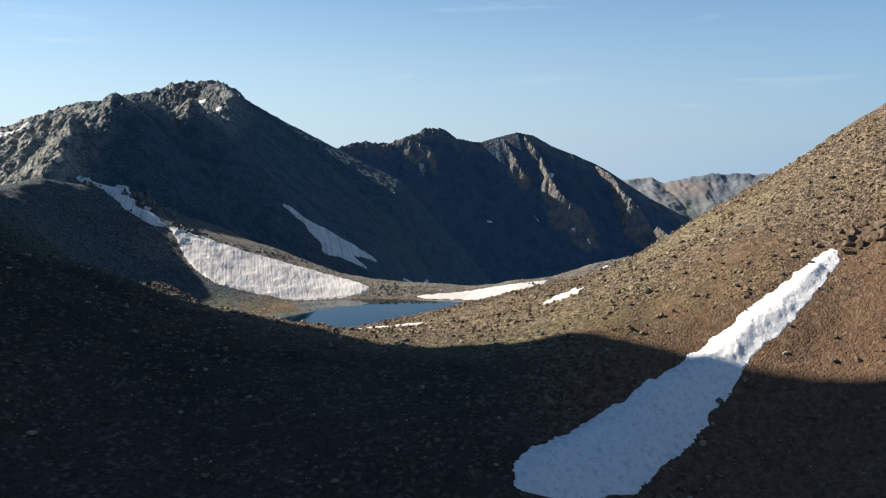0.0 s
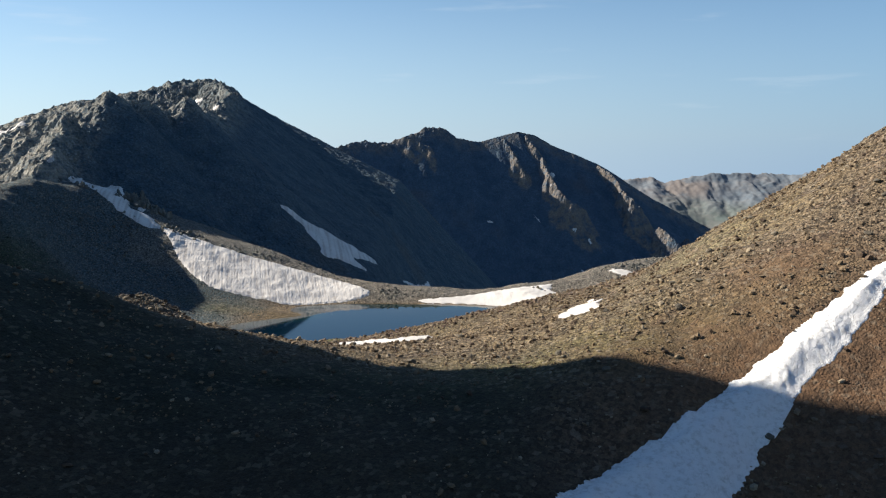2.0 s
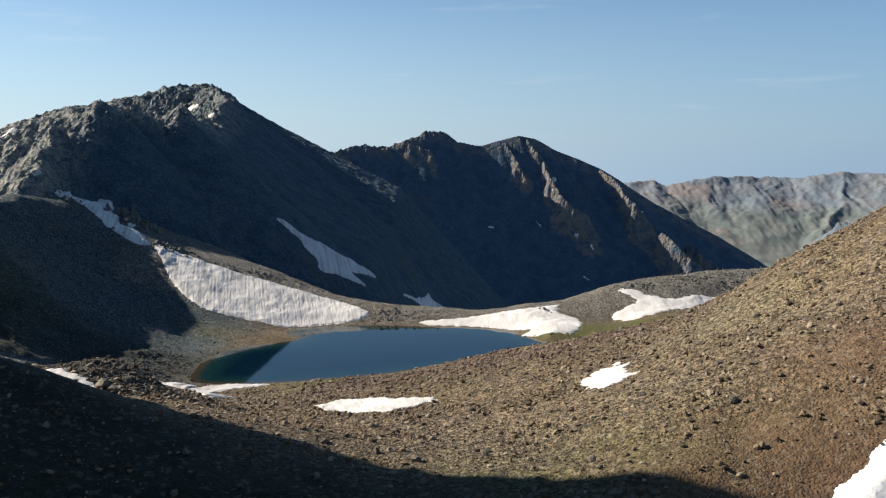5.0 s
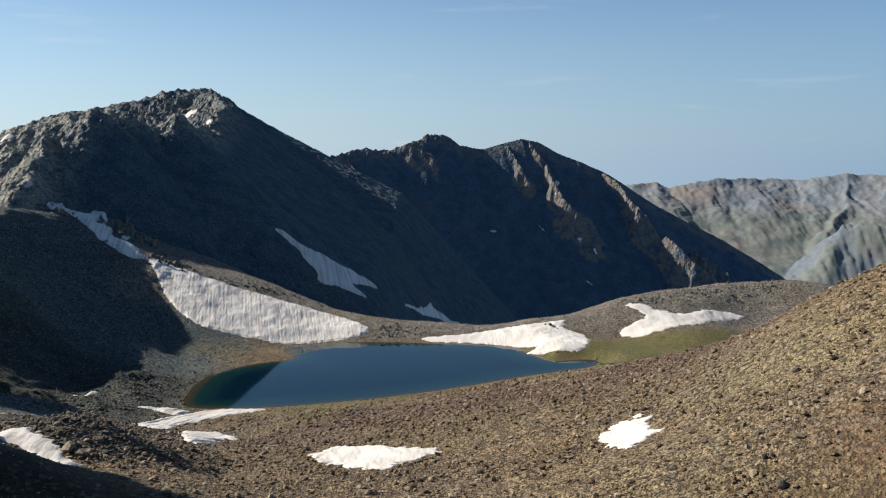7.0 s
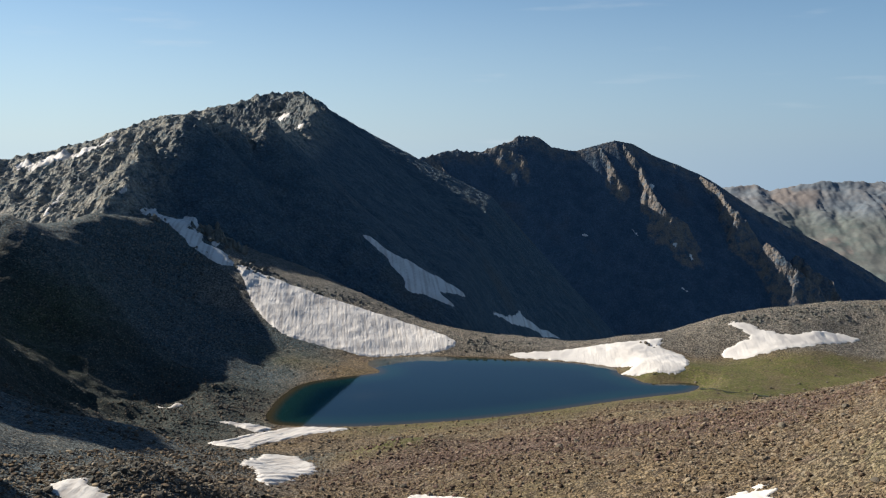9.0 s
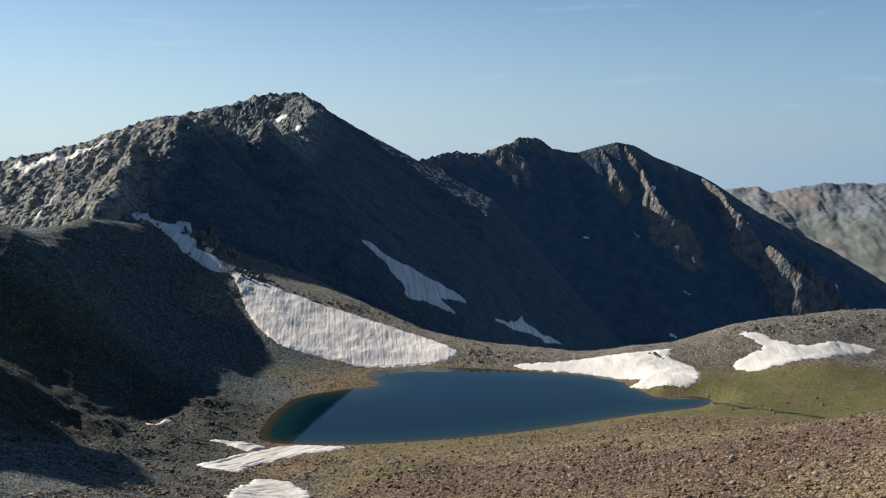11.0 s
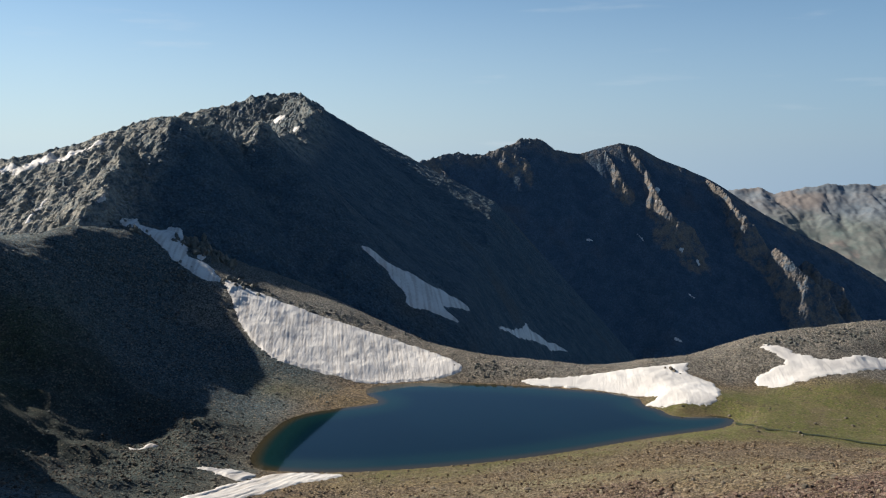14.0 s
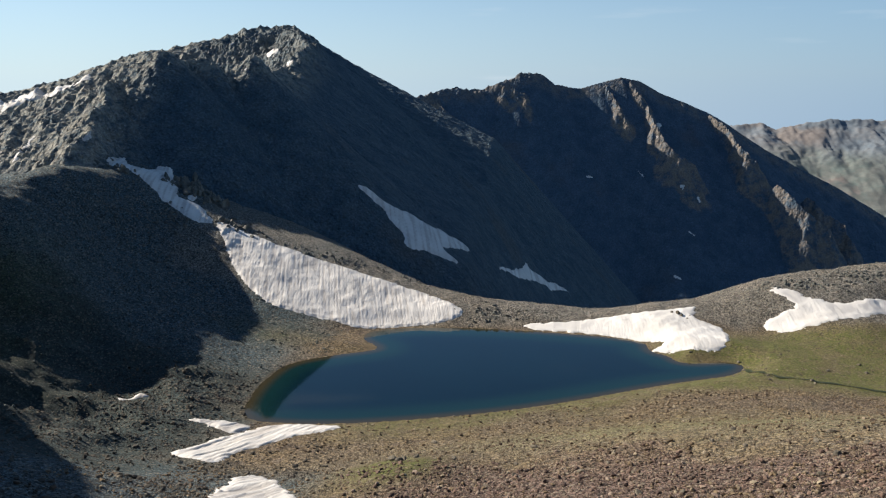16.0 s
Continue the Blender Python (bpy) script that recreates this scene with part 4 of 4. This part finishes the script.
snow("snow_patch", SNOW_NOOK, "small shaded snow patch behind a rock rib", 0.8, 0.8, 0.15, "snow patches", 0)
snow("snow_bank", SNOW_CREST, "thin snow cornice along the mountain crest", 0.8, 2, 0.1, "snow banks", 0)
for outline in FAR_SNOW:
    snow("snow_patch", outline, "tiny far snow remnant on the dark mountain range", 2.0, 2.5, 0.2, "snow patches")

# ---- stones ----
def rock_shape(seed, detail=1, flat=0.7, cut=7, near=0.26):
    """An angular stone about one metre across: a cut-up sphere."""
    rng = np.random.default_rng(seed)
    bm = bmesh.new()
    bmesh.ops.create_icosphere(bm, subdivisions=detail, radius=0.5)
    cuts = [(rng.normal(size=3), rng.uniform(near, 0.42)) for _ in range(cut)]
    for v in bm.verts:
        c = np.array(v.co) * (1 + rng.uniform(-0.12, 0.12))
        for n, d in cuts:
            n = n / np.linalg.norm(n)
            over = c @ n - d
            if over > 0:
                c = c - n * over
        v.co = Vector((c[0] * rng.uniform(0.98, 1.02), c[1], c[2] * flat))
    co = np.array([v.co for v in bm.verts])
    fa = np.array([[v.index for v in f.verts] for f in bm.faces])
    return bm, co, fa


def scatter(rng, n, x0, x1, y0, y1, keep):
    """Random places on the land, off the lake and the snow."""
    x, y = rng.uniform(x0, x1, n), rng.uniform(y0, y1, n)
    ok = (outline_distance(x, y, LAKE_SHORE) > 0.3) & (rng.uniform(size=n) < keep(x, y))
    for outline in SNOW[:14]:
        box = np.array(outline)
        near = (x > box[:, 0].min()) & (x < box[:, 0].max()) & (y > box[:, 1].min()) & (y < box[:, 1].max()) & ok
        inside = np.zeros(n, bool)
        if near.any():
            inside[near] = outline_distance(x[near], y[near], outline) < -0.5
        ok &= ~inside
    return x[ok], y[ok]


SHAPES = [rock_shape(s, 1, f, 10, 0.18)[1:] for s, f in ((1, 0.7), (2, 0.6), (3, 0.8), (4, 0.5), (5, 0.9), (6, 0.65))]


def stones(name, label, rng, x, y, size, material):
    """Very many loose stones as one mesh."""
    n = len(x)
    z = surface(x, y)
    turn = rng.uniform(0, 2 * np.pi, n)
    tip = rng.normal(0, 0.35, n)
    stretch = rng.uniform(0.7, 1.4, n)
    all_v, all_f, base = [], [], 0
    kind = rng.integers(0, len(SHAPES), n)
    for k, (co, fa) in enumerate(SHAPES):
        pick = np.where(kind == k)[0]
        if not len(pick):
            continue
        v = co[None] * size[pick][:, None, None]
        vx, vy, vz = v[..., 0] * stretch[pick][:, None], v[..., 1], v[..., 2]
        ct, st = np.cos(tip[pick])[:, None], np.sin(tip[pick])[:, None]
        vx, vz = vx * ct - vz * st, vx * st + vz * ct
        c, s = np.cos(turn[pick])[:, None], np.sin(turn[pick])[:, None]
        out = np.stack([x[pick][:, None] + vx * c - vy * s, y[pick][:, None] + vx * s + vy * c, z[pick][:, None] + vz + 0.12 * size[pick][:, None]], -1)
        all_v.append(out.reshape(-1, 3))
        all_f.append((fa[None] + base + (np.arange(len(pick)) * len(co))[:, None, None]).reshape(-1, 3))
        base += len(pick) * len(co)
    ob = grid_mesh(name, np.concatenate(all_v), np.concatenate(all_f), material, False)
    return tagged(ob, label, "stones", kind="stuff")


def bare(x, y):
    soil, grass, dark, beach, lichen, red, shaded_turf, grey = zones(x, y)
    clump = 0.5 + 0.6 * fbm(x, y, 22, 3, 151)
    return np.clip(clump, 0.12, 1) * (1 - 0.85 * grass) * (1 - 0.75 * soil) * (1 - 0.88 * shaded_turf) * (1 - 0.6 * lichen)


def reddish(x, y):
    return zones(x, y)[5] * np.clip(0.55 + 0.6 * fbm(x, y, 16, 3, 157), 0.1, 1)


rng = np.random.default_rng(7)
x, y = scatter(rng, 105000, -115, 118, 128, 345, bare)
stones("scree", "brown and grey loose scree stones on the slope", rng, x, y, 0.32 + 0.38 * rng.pareto(2.4, len(x)).clip(0, 4), stone_mat)
x, y = scatter(rng, 56000, -135, 140, 345, 545, bare)
stones("scree", "reddish-brown scree stones below the saddle", rng, x, y, 0.38 + 0.38 * rng.pareto(2.5, len(x)).clip(0, 4), stone_mat)
x, y = scatter(rng, 30000, -310, -125, 430, 700, lambda a, b: 0.35 + 0.5 * fbm(a, b, 30, 3, 153))
stones("scree", "dark scree stones on the slope left of the lake", rng, x, y, 0.40 + 0.45 * rng.pareto(2.6, len(x)).clip(0, 4), dark_stone_mat)
x, y = scatter(rng, 22000, -200, 310, 655, 775, lambda a, b: 0.35 + 0.5 * fbm(a, b, 26, 3, 155))
stones("scree", "grey moraine stones along the far lake shore", rng, x, y, 0.40 + 0.40 * rng.pareto(2.8, len(x)).clip(0, 4), grey_stone_mat)
x, y = scatter(rng, 8000, -115, -58, 228, 300, lambda a, b: spot(a, b, -84, 252, 20, 26))
stones("block_heap", "heap of dark brown angular blocks on a mound", rng, x, y, 0.5 + 0.42 * rng.pareto(2.4, len(x)).clip(0, 4), umber_stone_mat)
x, y = scatter(rng, 9000, -215, -138, 435, 560, lambda a, b: 0.7 * spot(a, b, -178, 505, 40, 50))
stones("block_heap", "heap of dark brown blocks beside the lake corner", rng, x, y, 0.6 + 0.5 * rng.pareto(2.5, len(x)).clip(0, 4), umber_stone_mat)

x, y = scatter(rng, 34000, -75, 85, 285, 410, reddish)
stones("scree", "belt of reddish-brown broken rocks across the slope", rng, x, y, 0.34 + 0.38 * rng.pareto(2.3, len(x)).clip(0, 4), red_stone_mat)
x, y = scatter(rng, 22000, -230, -85, 300, 470, lambda a, b: 0.25 + 0.6 * fbm(a, b, 26, 3, 159))
stones("scree", "dark brown rubble below the lake corner", rng, x, y, 0.45 + 0.5 * rng.pareto(2.4, len(x)).clip(0, 4), umber_stone_mat)

# ---- single boulders ----
boulder_meshes = []
for k in range(8):
    bm = rock_shape(40 + k, 2, 0.75)[0]
    mesh = bpy.data.meshes.new("boulder")
    bm.to_mesh(mesh)
    mesh.materials.append(boulder_mat)
    boulder_meshes.append(mesh)


def boulder(x, y, size, label):
    z = float(surface(np.array([x]), np.array([y]))[0])
    ob = new("boulder", boulder_meshes[rng.integers(0, 8)])
    ob.matrix_world = pose(x, y, z + 0.16 * size, rng.uniform(-12, 12), rng.uniform(-12, 12), rng.uniform(0, 360)) @ Matrix.Diagonal((size * rng.uniform(0.9, 1.5), size, size * rng.uniform(0.8, 1.1), 1))
    return tagged(ob, label, "boulder", "boulders")


boulder(-60.5, 417, 3.4, "large dark boulder standing in a green grass patch")
boulder(-57.5, 412, 2.4, "dark boulder in a green grass patch")
boulder(-52, 463, 2.4, "single boulder with a long shadow near the shore")
boulder(-79, 233, 3.6, "big split boulder at the foot of a rocky mound")
boulder(-76, 231, 2.6, "split boulder at the foot of a rocky mound")
x, y = scatter(rng, 420, -100, 112, 140, 430, bare)
for bx, by in zip(x[:110], y[:110]):
    boulder(bx, by, rng.uniform(1.1, 2.1), "weathered brown boulder lying on scree")
x, y = scatter(rng, 60, 62, 230, 560, 645, lambda a, b: np.full(a.shape, 0.8))
for bx, by in zip(x[:26], y[:26]):
    boulder(bx, by, rng.uniform(0.9, 1.9), "pale boulder lying in the grassy meadow")

# ---- rock outcrops ----
block_meshes = []
for k in range(30):
    bm = rock_shape(70 + k, 3, 1.0, 13, 0.2)[0]
    for v in bm.verts:
        v.co += Vector(noise.noise_vector(v.co * 3.0 + Vector((k * 5.0, 0, 0)))) * 0.05
    mesh = bpy.data.meshes.new("rock_block")
    bm.to_mesh(mesh)
    mesh.materials.append((boulder_mat, crag_mat, brown_crag_mat)[k // 10])
    block_meshes.append(mesh)


def outcrop(cx, cy, spread_x, spread_y, count, low, high, label, tall=1.2, dark=0):
    """A crag of angular blocks that stand out of the slope."""
    cz = float(surface(np.array([cx]), np.array([cy]))[0])
    crag = new("rock_outcrop")
    crag.location = (cx, cy, cz)
    for _ in range(count):
        bx, by = rng.normal(cx, spread_x), rng.normal(cy, spread_y)
        bz = float(surface(np.array([bx]), np.array([by]))[0])
        size = rng.uniform(low, high)
        block = new("rock_block", block_meshes[dark * 10 + rng.integers(0, 10)])
        block.parent = crag
        block.matrix_basis = pose(bx - cx, by - cy, bz - cz + 0.1 * size, rng.uniform(-18, 18), rng.uniform(-18, 18), rng.uniform(0, 360)) @ Matrix.Diagonal((size * rng.uniform(0.7, 1.3), size, size * tall * rng.uniform(0.7, 1.2), 1))
    return tagged(crag, label, "rock outcrop", "rock outcrops")


outcrop(98, 184, 3.6, 4.0, 34, 2.2, 5.5, "brown fractured rock outcrop on the bare slope", 1.1, 2)
outcrop(90, 187, 3.2, 2.2, 20, 1.0, 2.6, "low crumbling rock ledge above the snow strip", 0.9, 2)
outcrop(-262, 752, 7, 10, 46, 2.5, 8, "dark crag of upright rock ribs beside the snow gully", 1.8, 1)
outcrop(-243, 750, 6, 6, 34, 2.0, 6, "dark crag of upright rock ribs beside the snow gully", 1.8, 1)
outcrop(-215, 722, 9, 4, 30, 1.5, 4.5, "broken dark rocks above the snow field", 1.3, 1)
outcrop(-303, 722, 9, 6, 24, 2, 5, "broken dark rocks at the top of the snow gully", 1.3, 1)
outcrop(-252, 700, 9, 8, 40, 1.2, 3.4, "speckled grey blocks beside the snow field", 1.0, 1)
outcrop(-262, 676, 14, 10, 40, 1.0, 2.8, "speckled grey blocks on the shaded slope", 1.0, 1)
outcrop(150, 703, 13, 5, 110, 0.8, 2.8, "band of grey blocks on the knoll", 0.9, 1)
outcrop(192, 720, 15, 6, 120, 0.8, 2.8, "band of grey blocks on the knoll", 0.9, 1)
outcrop(240, 736, 17, 8, 120, 0.8, 3.0, "band of grey blocks on the knoll", 0.9, 1)
outcrop(72, 670, 4, 2.5, 10, 1.8, 3.6, "dark rocks poking through the snow bank")
outcrop(-40, 674, 13, 5, 90, 0.7, 2.4, "grey rocky lip of the moraine by the water", 0.9, 1)
outcrop(-150, 716, 24, 4, 80, 0.8, 2.8, "olive-grey blocks along the rim above the snow field", 1.0, 1)

# ---- stream through the meadow ----
COURSE = [(92.0, 594.0), (95.0, 583.0), (98.0, 574.0), (103.0, 568.0), (118.0, 566.0), (131.0, 560.0), (146.0, 555.0), (175.0, 545.0)]
course = np.array(COURSE, float)
t = np.linspace(0, 1, 160)
k = np.linspace(0, 1, len(course))
sx, sy = np.interp(t, k, course[:, 0]), np.interp(t, k, course[:, 1])
sx, sy = sx + 0.8 * np.sin(t * 40), sy + 0.9 * np.sin(t * 27 + 1)
half = 1.1 + 0.4 * np.sin(t * 33)
dx, dy = np.gradient(sx), np.gradient(sy)
ln = np.hypot(dx, dy)
strips = []
for f in (-1.0, 1.0):
    ex, ey = sx - f * half * dy / ln, sy + f * half * dx / ln
    strips.append(np.stack([ex, ey, surface(ex, ey) + 0.28], 1))
verts = np.concatenate(strips)
a = np.arange(len(t) - 1)
stream = grid_mesh("stream", verts, np.stack([a, a + len(t), a + len(t) + 1, a + 1], 1), mud_mat)
tagged(stream, "narrow dark stream winding through the meadow", "stream", kind="structure")
